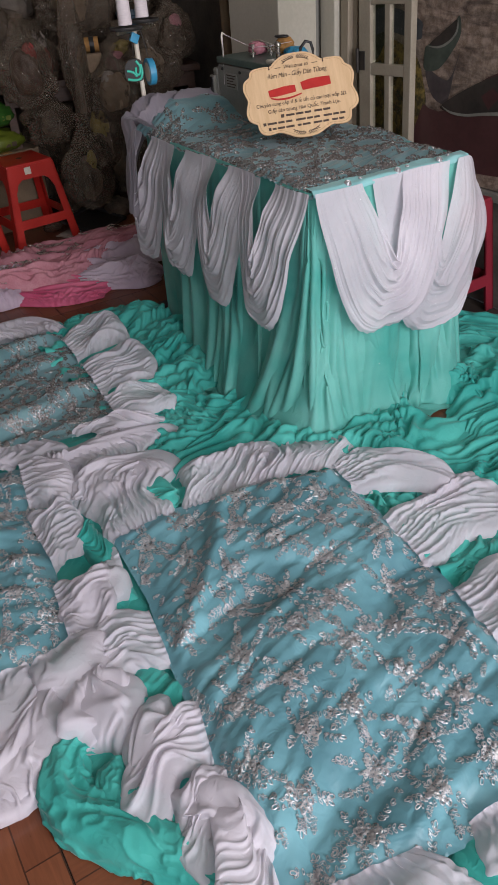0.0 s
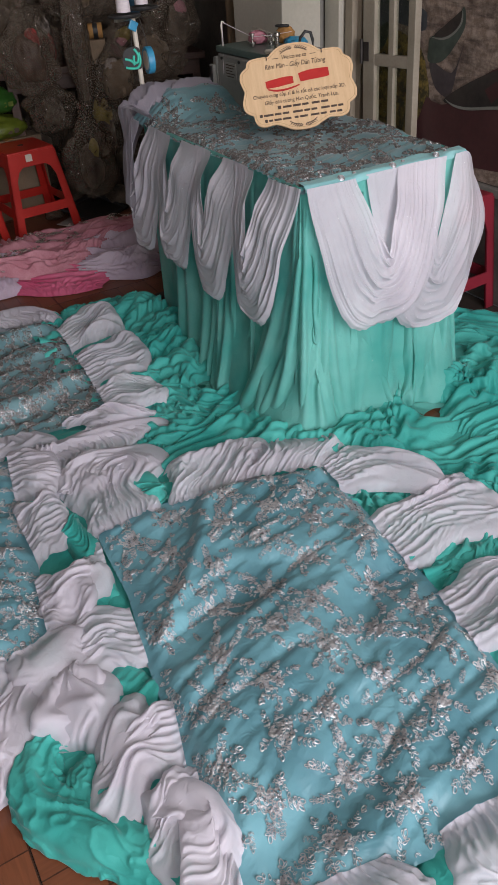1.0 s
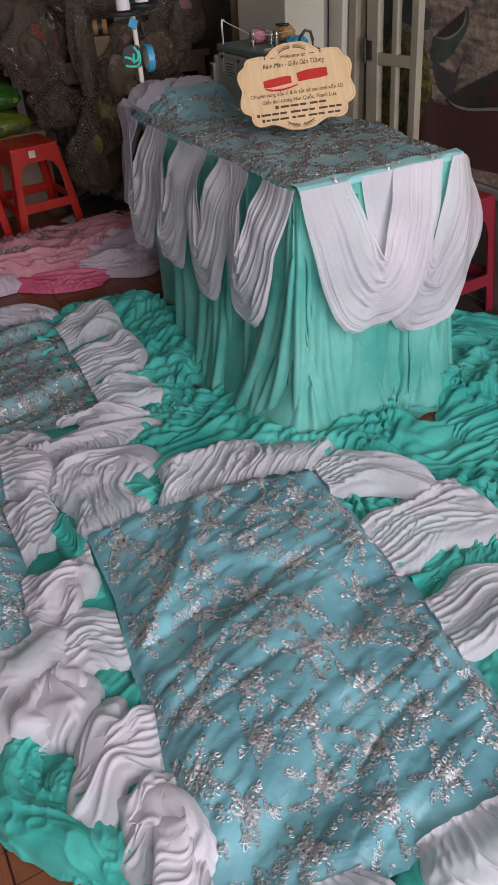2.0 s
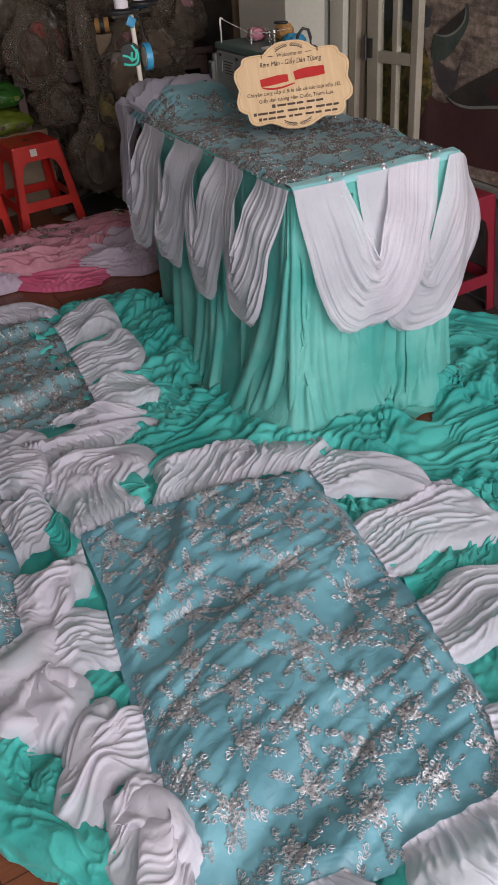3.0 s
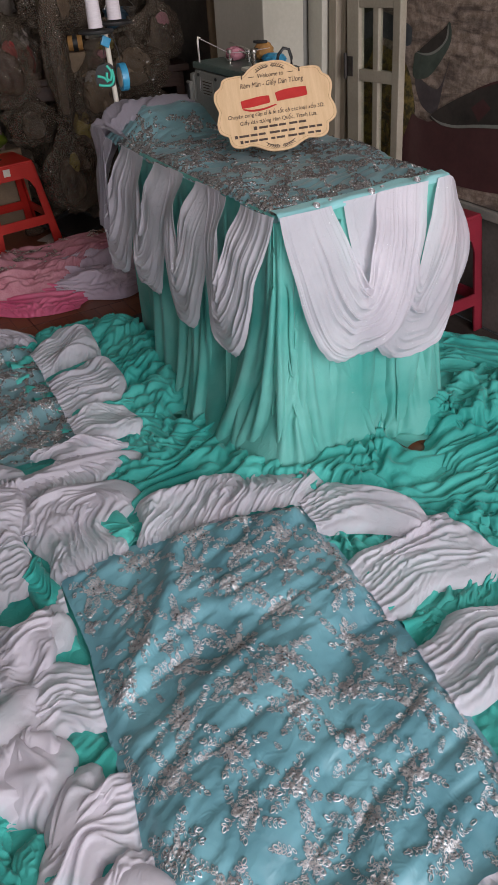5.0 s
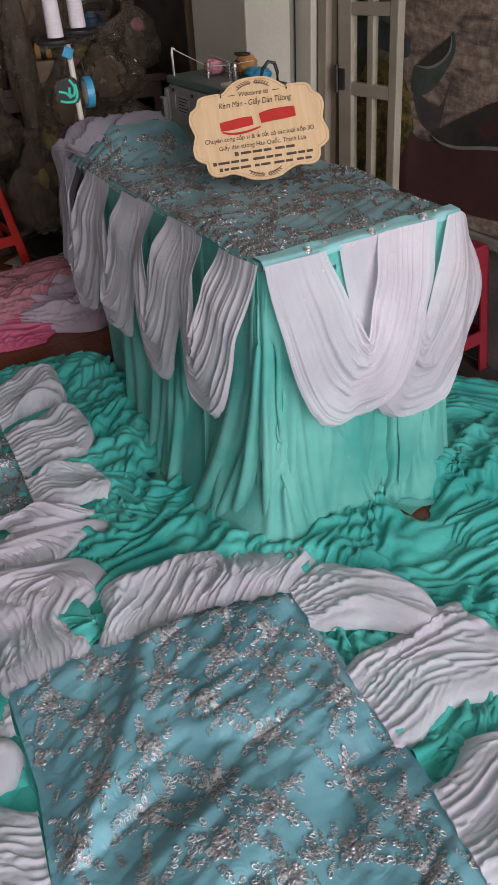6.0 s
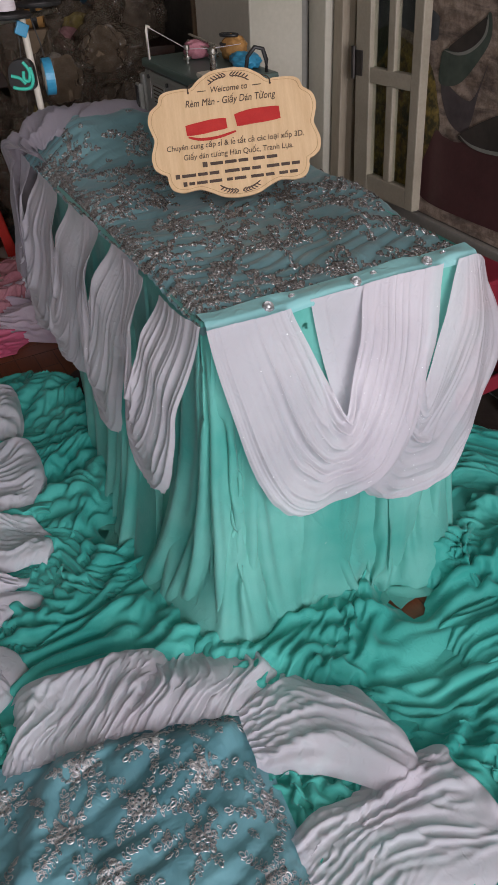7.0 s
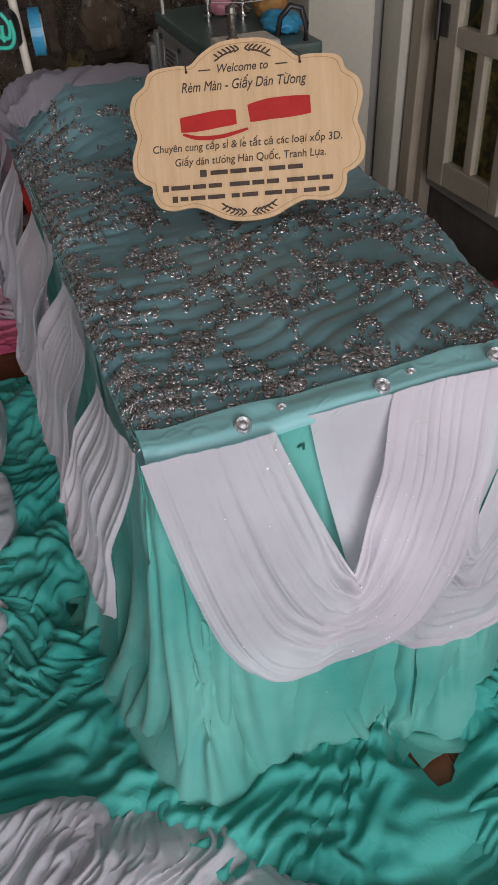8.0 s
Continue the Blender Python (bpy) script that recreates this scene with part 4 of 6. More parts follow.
# crystal drops along the hem
for gx, big in ((1.228, 1), (1.277, 0), (1.396, 1), (1.438, 0), (1.545, 1), (1.588, 0)):
    r = 0.0105 if big else 0.0065
    part("crystal_drop", lathe([(0.0008, -0.5 * r), (r * 0.75, -0.4 * r), (r, 0), (r * 0.8, 0.35 * r), (r * 0.5, 0.2 * r), (0.0008, 0.5 * r)], 10,
         (gx, TY0 - (0.006 if big else -0.003), TZ + 0.012), Matrix.Rotation(0.5, 4, "X")), M_gem, table_curtain, "clear crystal drop")
glints("glints", SWAGS + [SKIRT], 55, 77, table_curtain, M_spark)


def snapped(X, Y, poly, step):
    """Moves the points just outside an outline onto it; returns them and which to keep."""
    inside = in_poly(X, Y, poly)
    best, bx, by = np.full(X.shape, 9.0), X.copy(), Y.copy()
    n = len(poly)
    for i in range(n):
        (x0, y0), (x1, y1) = poly[i], poly[(i + 1) % n]
        dx, dy = x1 - x0, y1 - y0
        t = np.clip(((X - x0) * dx + (Y - y0) * dy) / (dx * dx + dy * dy), 0, 1)
        qx, qy = x0 + t * dx, y0 + t * dy
        d = np.hypot(X - qx, Y - qy)
        near = d < best
        best, bx, by = np.where(near, d, best), np.where(near, qx, bx), np.where(near, qy, by)
    rim = ~inside & (best < step * 1.45)
    return np.where(rim, bx, X), np.where(rim, by, Y), inside | rim


# white gathered cloth thrown over the far corner of the table
def bunch():
    nu, nv = 300, 80
    u, v = np.linspace(0, 1, nu)[:, None], np.linspace(0, 1, nv)[None, :]
    path = np.array(spline([(1.58, 2.66), (1.42, 2.67), (1.28, 2.67), (1.16, 2.655), (1.105, 2.615), (1.092, 2.50)], 40, False))
    k = np.linspace(0, len(path) - 1, nu)
    cx, cy = np.interp(k, np.arange(len(path)), path[:, 0])[:, None], np.interp(k, np.arange(len(path)), path[:, 1])[:, None]
    dx, dy = np.gradient(cx[:, 0])[:, None], np.gradient(cy[:, 0])[:, None]
    L = np.hypot(dx, dy)
    ox, oy = dy / L, -dx / L
    flip = np.sign(ox * (1.4 - cx) + oy * (2.2 - cy))
    ox, oy = -ox * flip, -oy * flip
    big, mid, fine = folds(u * 1.0, v * 1.1, 13, 81, 0.8, 0.5)
    _b, roll_, _f = folds(v * 1.0, u * 2.2, 6.5, 83, 1.2, 0.6)
    hump = np.sin(np.clip(v / 0.60, 0, 1) * math.pi) ** 0.9
    down = smooth(0.42, 1.0, v)
    left = smooth(0.50, 0.78, u)
    back = 1 - left
    off = -0.085 + 0.035 * left + (0.110 - 0.030 * left) * smooth(0, 0.5, v) + 0.012 * down + (0.006 + 0.020 * down) * mid + 0.006 * fine
    z = 0.758 + 0.026 * back * smooth(1.60, 1.40, cx) + 0.050 * hump * (0.9 + 0.4 * big) * (1 - 0.45 * left) + 0.011 * mid * (1 - down) + 0.004 * fine * (1 - down)
    z = z - (0.08 + 0.20 * left) * down * (1 + 0.22 * vnoise(u * 9, 0 * v, 88))
    off, z = off + 0.012 * roll_, z + 0.020 * roll_ * (1 - 0.6 * down)
    return np.stack([cx + ox * off, cy + oy * off, z], -1)


sheet("gathered_tail", bunch(), M_tail, table_curtain, "white chiffon tail bunched over the corner, shade put into its colour")

# ---- curtains spread on the floor ----
P1 = [(1.055, 1.385), (0.80, 1.465), (0.57, 1.505), (0.395, 1.505), (0.38, 1.24), (0.335, 1.02), (0.315, 0.89), (0.29, 0.77), (0.285, 0.60), (0.27, 0.47), (0.46, 0.425), (0.70, 0.385), (0.88, 0.38), (0.93, 0.50), (0.97, 0.70), (1.005, 0.92), (1.02, 1.10)]
P2 = [(0.715, 2.76), (0.50, 2.82), (0.20, 2.86), (0.05, 2.60), (0.02, 2.25), (0.20, 2.09), (0.40, 2.03), (0.655, 2.00), (0.67, 2.12), (0.71, 2.47)]
P3 = [(0.315, 1.94), (0.15, 1.99), (-0.25, 2.02), (-0.42, 1.70), (-0.40, 1.30), (-0.10, 1.19), (0.06, 1.185), (0.15, 1.205), (0.205, 1.27), (0.245, 1.58)]


def panel_height(seed, lift=0.030, turn=-0.50, k=42.0, amp=0.028):
    def h(x, y):
        w = vnoise(x * 2.3, y * 2.3, seed) + 0.5 * vnoise(x * 5, y * 5, seed + 1)
        q = y + turn * x + 0.14 * x * x + 0.045 * w
        big = vnoise(q * k * 0.20, x * 2.0 + 0.3 * w, seed + 2)
        mid = crease(vnoise(q * k * 0.36 + 0.4, x * 4.4 + 0.7 * w, seed + 3))
        fine = crease(vnoise(q * k * 0.8, x * 5.0 + w, seed + 4))
        return lift + amp * (0.95 * big + 0.60 * (mid - 0.4) + 0.26 * (fine - 0.4)) + 0.0035 * fbm(x * 11, y * 11, seed + 5) + 0.0030 * crease(vnoise(x * 34 + 3 * w, y * 30, seed + 6))
    return h


def flat_panel(poly, hfun, name, label, density, seed, step=0.0075, size=1.0, cloth=None, beads=None):
    xs, ys = [p[0] for p in poly], [p[1] for p in poly]
    thing = tagged(new(name), label, "curtain", "curtains spread on the floor")
    X, Y = np.meshgrid(np.arange(min(xs), max(xs) + step, step), np.arange(min(ys), max(ys) + step, step), indexing="ij")
    X, Y, m = snapped(X, Y, poly, step)
    flat = hfun

    def hfun(x, y):
        return 0.024 + (flat(x, y) - 0.024) * (0.15 + 0.85 * smooth(0.0, 0.06, np.where(in_poly(x, y, poly), poly_dist(x, y, poly), 0)))
    Z = hfun(X, Y)
    sheet("panel", np.stack([X, Y, Z], -1), cloth or M_turq, thing, "turquoise satin panel under fine net", m)
    r = np.random.default_rng(seed)
    sequins("embroidery", hfun, scatter(min(xs), max(xs), min(ys), max(ys), density, r, 0.13), r, beads or M_silver, thing, "silver sequin flower embroidery",
            keep=lambda x, y: in_poly(x, y, poly) & (poly_dist(x, y, poly) > 0.012), size=size, twigs=scatter(min(xs), max(xs), min(ys), max(ys), 0.078, r, 0.45))
    return thing


_h1 = panel_height(101)


def h1(x, y):
    # a long soft tuck runs from the far edge to the near flank
    d = (x - 0.33) * 0.755 - (y - 1.02) * 0.655 + 0.02 * np.sin(9 * y)
    return _h1(x, y) + 0.016 * np.exp(-((d - 0.012) / 0.022) ** 2) + 0.010 * smooth(-0.02, 0.03, d)



h2 = panel_height(121, 0.038, -0.3, 60.0)
h3 = panel_height(141, 0.036, 0.35, 48.0)
curtain1 = flat_panel(P1, h1, "embroidered_curtain", "turquoise curtain with silver embroidery and white frills spread before the table", 0.132, 11, size=0.93)
curtain2 = flat_panel(P2, h2, "embroidered_curtain", "turquoise curtain with dense embroidery lying beside the table", 0.108, 12, 0.009, size=0.9, cloth=M_pelmet, beads=M_silver_dark)
curtain3 = flat_panel(P3, h3, "embroidered_curtain", "turquoise embroidered curtain lying near the bare tiles", 0.132, 13, 0.009, size=0.93)


# frills of the curtain before the table: far edge
frill((0.39, 1.475), (0.575, 1.485), (0.06, 0.30), 7, 201, curtain1, h=0.045, spread=0.5, curl=0.02)
frill((0.50, 1.62), (0.36, 1.70), (0.22, 0.13), 5, 203, curtain1, h=0.04, spread=0.5)
frill((0.605, 1.480), (0.850, 1.450), (0.115, 0.20), 8, 205, curtain1, h=0.055, spread=0.25, mix=-0.2)
frill((0.800, 1.455), (1.065, 1.375), (0.135, 0.17), 8, 207, curtain1, h=0.062, spread=0.15, mix=-0.25)
# flank beside the teal heap
frill((1.05, 1.395), (1.03, 1.255), (0.29, -0.05), 7, 211, curtain1, h=0.07, spread=0.8, mix=-0.1, curl=-0.07)
frill((1.02, 1.135), (1.00, 0.935), (0.36, 0.02), 8, 213, curtain1, h=0.05, spread=0.35, mix=0.1, curl=-0.05, blunt=6)
frill((0.995, 0.845), (0.955, 0.665), (0.36, -0.05), 8, 215, curtain1, h=0.05, spread=0.3, mix=0.1, blunt=6)
frill((0.935, 0.56), (0.86, 0.40), (0.30, -0.10), 7, 217, curtain1, h=0.05, spread=0.3)
frill((0.86, 0.395), (0.62, 0.415), (0.02, -0.20), 8, 219, curtain1, h=0.055, spread=0.35)
frill((0.52, 0.425), (0.30, 0.47), (-0.03, -0.17), 8, 221, curtain1, h=0.05, spread=0.3)
# near flank
frill((0.35, 1.20), (0.325, 1.035), (-0.16, 0.02), 8, 223, curtain1, h=0.045, spread=0.2, blunt=6)
frill((0.325, 0.915), (0.285, 0.77), (-0.19, 0.02), 7, 225, curtain1, h=0.065, spread=0.3, mix=0.12, curl=0.03)
frill((0.30, 0.765), (0.275, 0.625), (-0.14, -0.03), 6, 227, curtain1, h=0.065, spread=0.45, mix=-0.15)
frill((0.305, 0.70), (0.265, 0.50), (-0.12, -0.06), 6, 229, curtain1, h=0.075, spread=0.3, mix=0.1)
frill((0.375, 1.455), (0.365, 1.385), (-0.05, 0.0), 5, 231, curtain1, h=0.02, spread=0.1, amp=0.01)
# frills of the curtain near the tiles
frill((0.25, 1.72), (0.245, 1.47), (0.13, 0.03), 9, 241, curtain3, h=0.045, spread=0.1, blunt=5)
frill((0.22, 1.40), (0.195, 1.22), (0.15, -0.02), 6, 243, curtain3, h=0.065, spread=0.25, mix=0.5)
frill((0.31, 1.97), (0.27, 1.74), (0.13, -0.06), 7, 245, curtain3, h=0.05, spread=0.2, mix=0.2)
frill((0.21, 1.21), (0.07, 1.17), (0.03, -0.15), 7, 247, curtain3, h=0.06, spread=0.3, mix=0.2, gather=1.35)
frill((0.08, 1.19), (-0.12, 1.18), (-0.02, -0.22), 8, 249, curtain3, h=0.055, spread=0.3, mix=-0.2, gather=1.35)
frill((-0.10, 1.19), (-0.30, 1.22), (-0.03, -0.25), 8, 251, curtain3, h=0.05, spread=0.3, gather=1.35)
frill((0.20, 1.10), (0.09, 1.03), (0.05, -0.13), 5, 253, curtain3, h=0.075, spread=0.5, mix=0.3, gather=1.35)
frill((0.06, 1.03), (-0.14, 1.02), (0.0, -0.16), 8, 255, curtain3, h=0.035, spread=0.15, mix=0.1, gather=1.35)
frill((0.26, 1.965), (0.02, 2.0), (0.0, 0.10), 8, 257, curtain3, h=0.04, spread=0.2)
# frills of the curtain beside the table
frill((0.705, 2.70), (0.695, 2.47), (0.26, 0.02), 8, 261, curtain2, h=0.06, spread=0.3, mix=0.2)
frill((0.69, 2.43), (0.675, 2.19), (0.24, -0.02), 9, 263, curtain2, h=0.06, spread=0.2, mix=0.15)
frill((0.67, 2.16), (0.655, 2.01), (0.23, -0.02), 7, 265, curtain2, h=0.06, spread=0.3, mix=-0.2)
frill((0.66, 2.01), (0.50, 2.02), (0.13, -0.13), 6, 267, curtain2, h=0.05, spread=0.3, mix=0.3)
frill((0.70, 1.95), (0.34, 1.88), (-0.04, -0.14), 9, 269, curtain2, h=0.04, spread=0.1, mix=0.5)
frill((0.42, 2.02), (0.18, 2.07), (-0.02, -0.09), 8, 271, curtain2, h=0.035, spread=0.2)
frill((0.71, 2.77), (0.46, 2.83), (0.0, 0.17), 9, 273, curtain2, h=0.055, spread=0.25, mix=0.15)
frill((0.46, 2.83), (0.20, 2.87), (0.0, 0.18), 9, 275, curtain2, h=0.05, spread=0.25)

# loose white lengths that wander over the frills
for _k, (_c, _sz, _rz, _h, _b, _who) in enumerate((
        ((0.275, 1.32), (0.17, 0.13), 70, 1.5, 0.045, curtain3), ((0.17, 1.02), (0.20, 0.14), 60, 1.6, 0.045, curtain3), ((0.02, 1.02), (0.28, 0.16), 20, 1.4, 0.035, curtain3),
        ((0.235, 0.88), (0.18, 0.15), 20, 1.5, 0.045, curtain1), ((0.255, 0.655), (0.21, 0.13), -65, 1.6, 0.05, curtain1), ((0.52, 1.90), (0.48, 0.11), 2, 1.3, 0.035, curtain2),
        ((0.58, 2.90), (0.36, 0.14), -10, 1.4, 0.04, curtain2))):
    heap(_c, _sz, _rz, 40 + _k, _who, _h, M_frill, "loose white chiffon fold", _b, gather=1.32)

# the teal cloth below and between them
TEAL = [(0.03, 0.90), (0.05, 0.80), (0.11, 0.70), (0.19, 0.60), (0.24, 0.40), (0.25, 0.12), (1.6, 0.12), (2.0, 0.9), (2.1, 1.45), (2.05, 1.72), (1.80, 1.80), (1.60, 1.75), (1.30, 2.2), (1.22, 2.62), (1.08, 2.70), (0.95, 2.80), (0.72, 2.90), (0.40, 2.99), (0.05, 3.0), (-0.5, 2.95), (-0.55, 1.6), (-0.42, 1.15), (0.03, 1.10), (0.02, 0.98)]


def teal_height(x, y):
    wx, wy = 0.20 * fbm(x * 2.2, y * 2.2, 301, 2), 0.20 * fbm(x * 2.2 + 9, y * 2.2, 302, 2)
    f = 1 - np.abs(vnoise((x + wx) * 4.2 + 2.0 * (y + wy), (y + wy) * 8.5, 303)) ** 0.75
    f2 = 1 - np.abs(vnoise((x + wy) * 15 - 6 * y, (y + wx) * 17, 304)) ** 0.8
    f3 = 1 - np.abs(vnoise((x - wy) * 22 + 9 * y, (y - wx) * 12, 306)) ** 0.8
    low = np.ones_like(x)
    for p in (P1, P2, P3):
        low = np.where(in_poly(x, y, p), 0.12, low)
    near = np.exp(-(np.maximum(0, np.maximum(TX0 - x, TY0 - y)) / 0.28) ** 2)
    near = np.where((x > TX0 - 0.35) & (y < 2.5), near, 0)
    right = smooth(1.42, 1.72, x) * smooth(0.7, 1.2, y)
    amp = (0.026 + 0.022 * near + 0.045 * right) * (0.6 + 0.5 * vnoise(x * 3, y * 3, 305))
    return low * (0.012 + 0.018 * near + 0.035 * right + 1.5 * amp * (f - 0.25) + 0.020 * (1 + 0.6 * near + right) * (f2 - 0.4) + 0.014 * (f3 - 0.4) + 0.003 * vnoise(x * 30, y * 30, 307))


teal = tagged(new("chiffon_curtain"), "long teal chiffon curtain heaped in loose folds on the floor", "curtain", "curtains spread on the floor")
_s = 0.0085
_x, _y = np.meshgrid(np.arange(-0.56, 2.12, _s), np.arange(0.12, 3.01, _s), indexing="ij")
_x, _y, _in = snapped(_x, _y, TEAL, _s)
_d = poly_dist(_x, _y, TEAL)
_z = np.maximum(teal_height(_x, _y), 0.003) * smooth(0, 0.05, _d) * 0.20 + 0.003


GAPS = ((1.505, 1.455, 0.031), (1.012, 2.00, 0.028))


def parted(P):
    """Draws the cloth back from the places where the floor shows; returns which points remain."""
    keep = np.ones(P.shape[:2], bool)
    for gx, gy, r in GAPS:
        dx, dy = P[..., 0] - gx, P[..., 1] - gy
        a = np.arctan2(dy, dx)
        d = np.hypot(dx, dy) + 1e-6
        hole, reach = r * (1 + 0.35 * np.sin(3 * a + 1)), 4 * r
        k = np.where(d < reach, (hole + (reach - hole) * d / reach) / d, 1)
        P[..., 0], P[..., 1] = gx + dx * k, gy + dy * k
        P[..., 2] *= np.where(d < reach, 0.25 + 0.75 * smooth(0, 0.7 * reach, d), 1)
        keep &= d > 0.3 * r
    return keep


_P = np.stack([_x, _y, _z], -1)
_keep = parted(_P)
sheet("cloth", _P, M_teal, teal, "", _in & _keep)


def crumpled(x0, x1, y0, y1, gx, gy, seed, step=0.0078, lift=0.022, bank=None):
    """A broad stretch of the teal cloth pushed together both ways and left to settle."""
    nx, ny = int((x1 - x0) * gx / step), int((y1 - y0) * gy / step)
    u, v = np.meshgrid(np.linspace(0, 1, nx), np.linspace(0, 1, ny), indexing="ij")
    X, Y = x0 + (x1 - x0) * u, y0 + (y1 - y0) * v
    wx, wy = fbm(X * 3.1, Y * 3.1, seed, 2), fbm(X * 3.1 + 7, Y * 3.1, seed + 1, 2)
    X, Y = X + 0.050 * wx, Y + 0.050 * wy
    z = 0.012 + lift * (0.8 + fbm(X * 9 + 1.8 * wx, Y * 13 + 1.8 * wy, seed + 2, 3)) + 0.012 * vnoise(X * 5, Y * 5, seed + 3)
    low = 0.009 + (0 * X if bank is None else bank(X, Y))
    z = z + low
    P = drape(np.stack([X, Y, z], -1), (x1 - x0) * gx / nx, (y1 - y0) * gy / ny, 90, 0.00022, low, np.stack([X, Y], -1).astype(np.float32), 0.035, bend=0.26, even=1)
    keep = parted(P) & in_poly(P[..., 0], P[..., 1], TEAL)
    return sheet("cloth", P, M_teal, teal, "", keep)


def bank(x, y):
    """The cloth lies banked up against the skirt's foot."""
    front = smooth(1.30, 1.47, y) * smooth(0.92, 1.10, x)
    side = smooth(0.86, 1.02, x) * smooth(2.5, 2.2, y) * smooth(1.45, 1.6, y)
    for gx, gy, r in GAPS:
        front = front * smooth(r, 3 * r, np.hypot(x - gx, y - gy))
    return np.maximum(0.046 * front * (1 + 0.4 * vnoise(x * 6, y * 6, 831)), 0.026 * side * (1 + 0.5 * vnoise(x * 7, y * 7, 832)))


crumpled(1.00, 2.06, 0.72, 1.60, 1.45, 1.60, 811, bank=bank)
crumpled(0.62, 1.10, 1.48, 2.86, 1.34, 1.42, 821, bank=bank)
for _k, (_c, _sz, _rz, _h, _b) in enumerate((
        ((1.72, 1.54), (0.40, 0.34), 35, 1.5, 0.05), ((1.93, 1.64), (0.42, 0.34), -25, 1.6, 0.06), ((1.74, 1.28), (0.50, 0.34), 30, 1.3, 0.02),
        ((1.16, 0.90), (0.32, 0.20), 10, 1.0, 0.006), ((1.12, 0.58), (0.40, 0.22), -15, 1.2, 0.006),
        ((1.20, 1.19), (0.24, 0.16), 20, 1.3, 0.012), ((0.88, 2.74), (0.40, 0.24), -22, 1.7, 0.012),
        ((0.86, 1.90), (0.36, 0.24), -35, 1.2, 0.008), ((0.60, 1.80), (0.40, 0.16), -10, 1.2, 0.008), ((0.585, 1.60), (0.08, 0.16), 10, 1.6, 0.034), ((0.345, 1.53), (0.09, 0.20), 8, 1.8, 0.020),
        ((0.26, 0.985), (0.17, 0.14), 20, 1.6, 0.018), ((0.33, 1.30), (0.10, 0.14), 0, 1.4, 0.012), ((0.18, 1.18), (0.14, 0.10), 0, 1.4, 0.012), 
        ((0.80, 2.45), (0.20, 0.10), 10, 1.6, 0.03), ((0.78, 2.17), (0.22, 0.09), 0, 1.6, 0.03),
        ((0.40, 2.96), (0.5, 0.16), 4, 1.6, 0.01), ((0.0, 2.05), (0.4, 0.14), 0, 1.4, 0.02), ((0.58, 0.26), (0.34, 0.20), 0, 1.4, 0.01))):
    heap(_c, _sz, _rz, _k, teal, _h, base=_b)



def rolled_edge(path, wide, high, seed):
    """A length of cloth rolled into a soft flattened tube along a path on the floor."""
    path = np.array(spline(path, 30, False))
    n, m = len(path), 64
    d = np.gradient(path, axis=0)
    d /= np.linalg.norm(d, axis=1)[:, None]
    s, a = np.linspace(0, 1, n)[:, None], np.linspace(-0.12, 1.12, m)[None, :] * math.pi
    w = vnoise(s * 5, a * 0.6, seed)
    fold = 1 - np.abs(vnoise(a * 2.3 + 1.2 * w, s * 3.0, seed + 1)) ** 0.7
    fine = 1 - np.abs(vnoise(a * 3.0 + 9 * s + w, s * 16 - a, seed + 2)) ** 0.7
    r = 0.82 + 0.30 * (fold - 0.4) + 0.13 * (fine - 0.4) + 0.12 * vnoise(s * 6, a, seed + 3)
    taper = 0.55 + 0.45 * np.sin(np.clip(s, 0, 1) * math.pi) ** 0.5
    off = wide * r * taper * np.cos(a)
    x, y = path[:, 0:1] - d[:, 1:2] * off, path[:, 1:2] + d[:, 0:1] * off
    z = np.maximum(0.006 + high * r * taper * np.sin(a), 0.004)
    return sheet("rolled_edge", np.stack([x, y, z], -1), M_teal, teal, "teal cloth rolled along the rim")


rolled_edge([(0.135, 0.985), (0.080, 0.965), (0.045, 0.900), (0.060, 0.820), (0.125, 0.730), (0.175, 0.660), (0.215, 0.590)], 0.062, 0.056, 841)
rolled_edge([(0.15, 0.90), (0.125, 0.83), (0.185, 0.745), (0.245, 0.68)], 0.045, 0.045, 845)

# pink curtain heap before the stool
pink = tagged(new("pink_curtain"), "pink and pale lilac curtain with sparkling trim heaped on the floor", "curtain", "curtains spread on the floor")
heap((0.62, 3.34), (0.95, 0.40), -12, 1, pink, 2.0, M_pink, "pink chiffon", 0.02)
heap((1.14, 3.24), (0.46, 0.34), -8, 2, pink, 2.2, M_lilac, "pale lilac chiffon", 0.03)
heap((0.52, 3.38), (0.62, 0.20), -16, 3, pink, 2.0, M_lilac, "pale lilac chiffon", 0.045)
heap((0.95, 3.56), (1.05, 0.44), -6, 4, pink, 3.0, M_rose_cloth, "dusty rose embroidered cloth", 0.055)
heap((1.22, 3.40), (0.50, 0.22), -20, 5, pink, 2.2, M_lilac, "pale lilac chiffon", 0.06)
heap((0.66, 3.46), (0.60, 0.22), 10, 6, pink, 2.2, M_lilac, "pale lilac chiffon", 0.05)


def pink_height(x, y):
    return 0.052 + 0.030 * smooth(3.22, 3.52, y) * smooth(3.86, 3.60, y) + 0.012 * vnoise(x * 12, y * 12, 411) + 0.012


_r = np.random.default_rng(21)
sequins("trim", pink_height, [(x, 3.36 + 0.22 * (x - 0.5) + 0.06 * math.sin(9 * x)) for x in np.arange(0.45, 1.3, 0.09)] + [(x, 3.62 + 0.02 * math.sin(11 * x)) for x in np.arange(0.6, 1.45, 0.10)],
        _r, M_pinksilver, pink, "sparkling rose-silver trim", size=0.8)

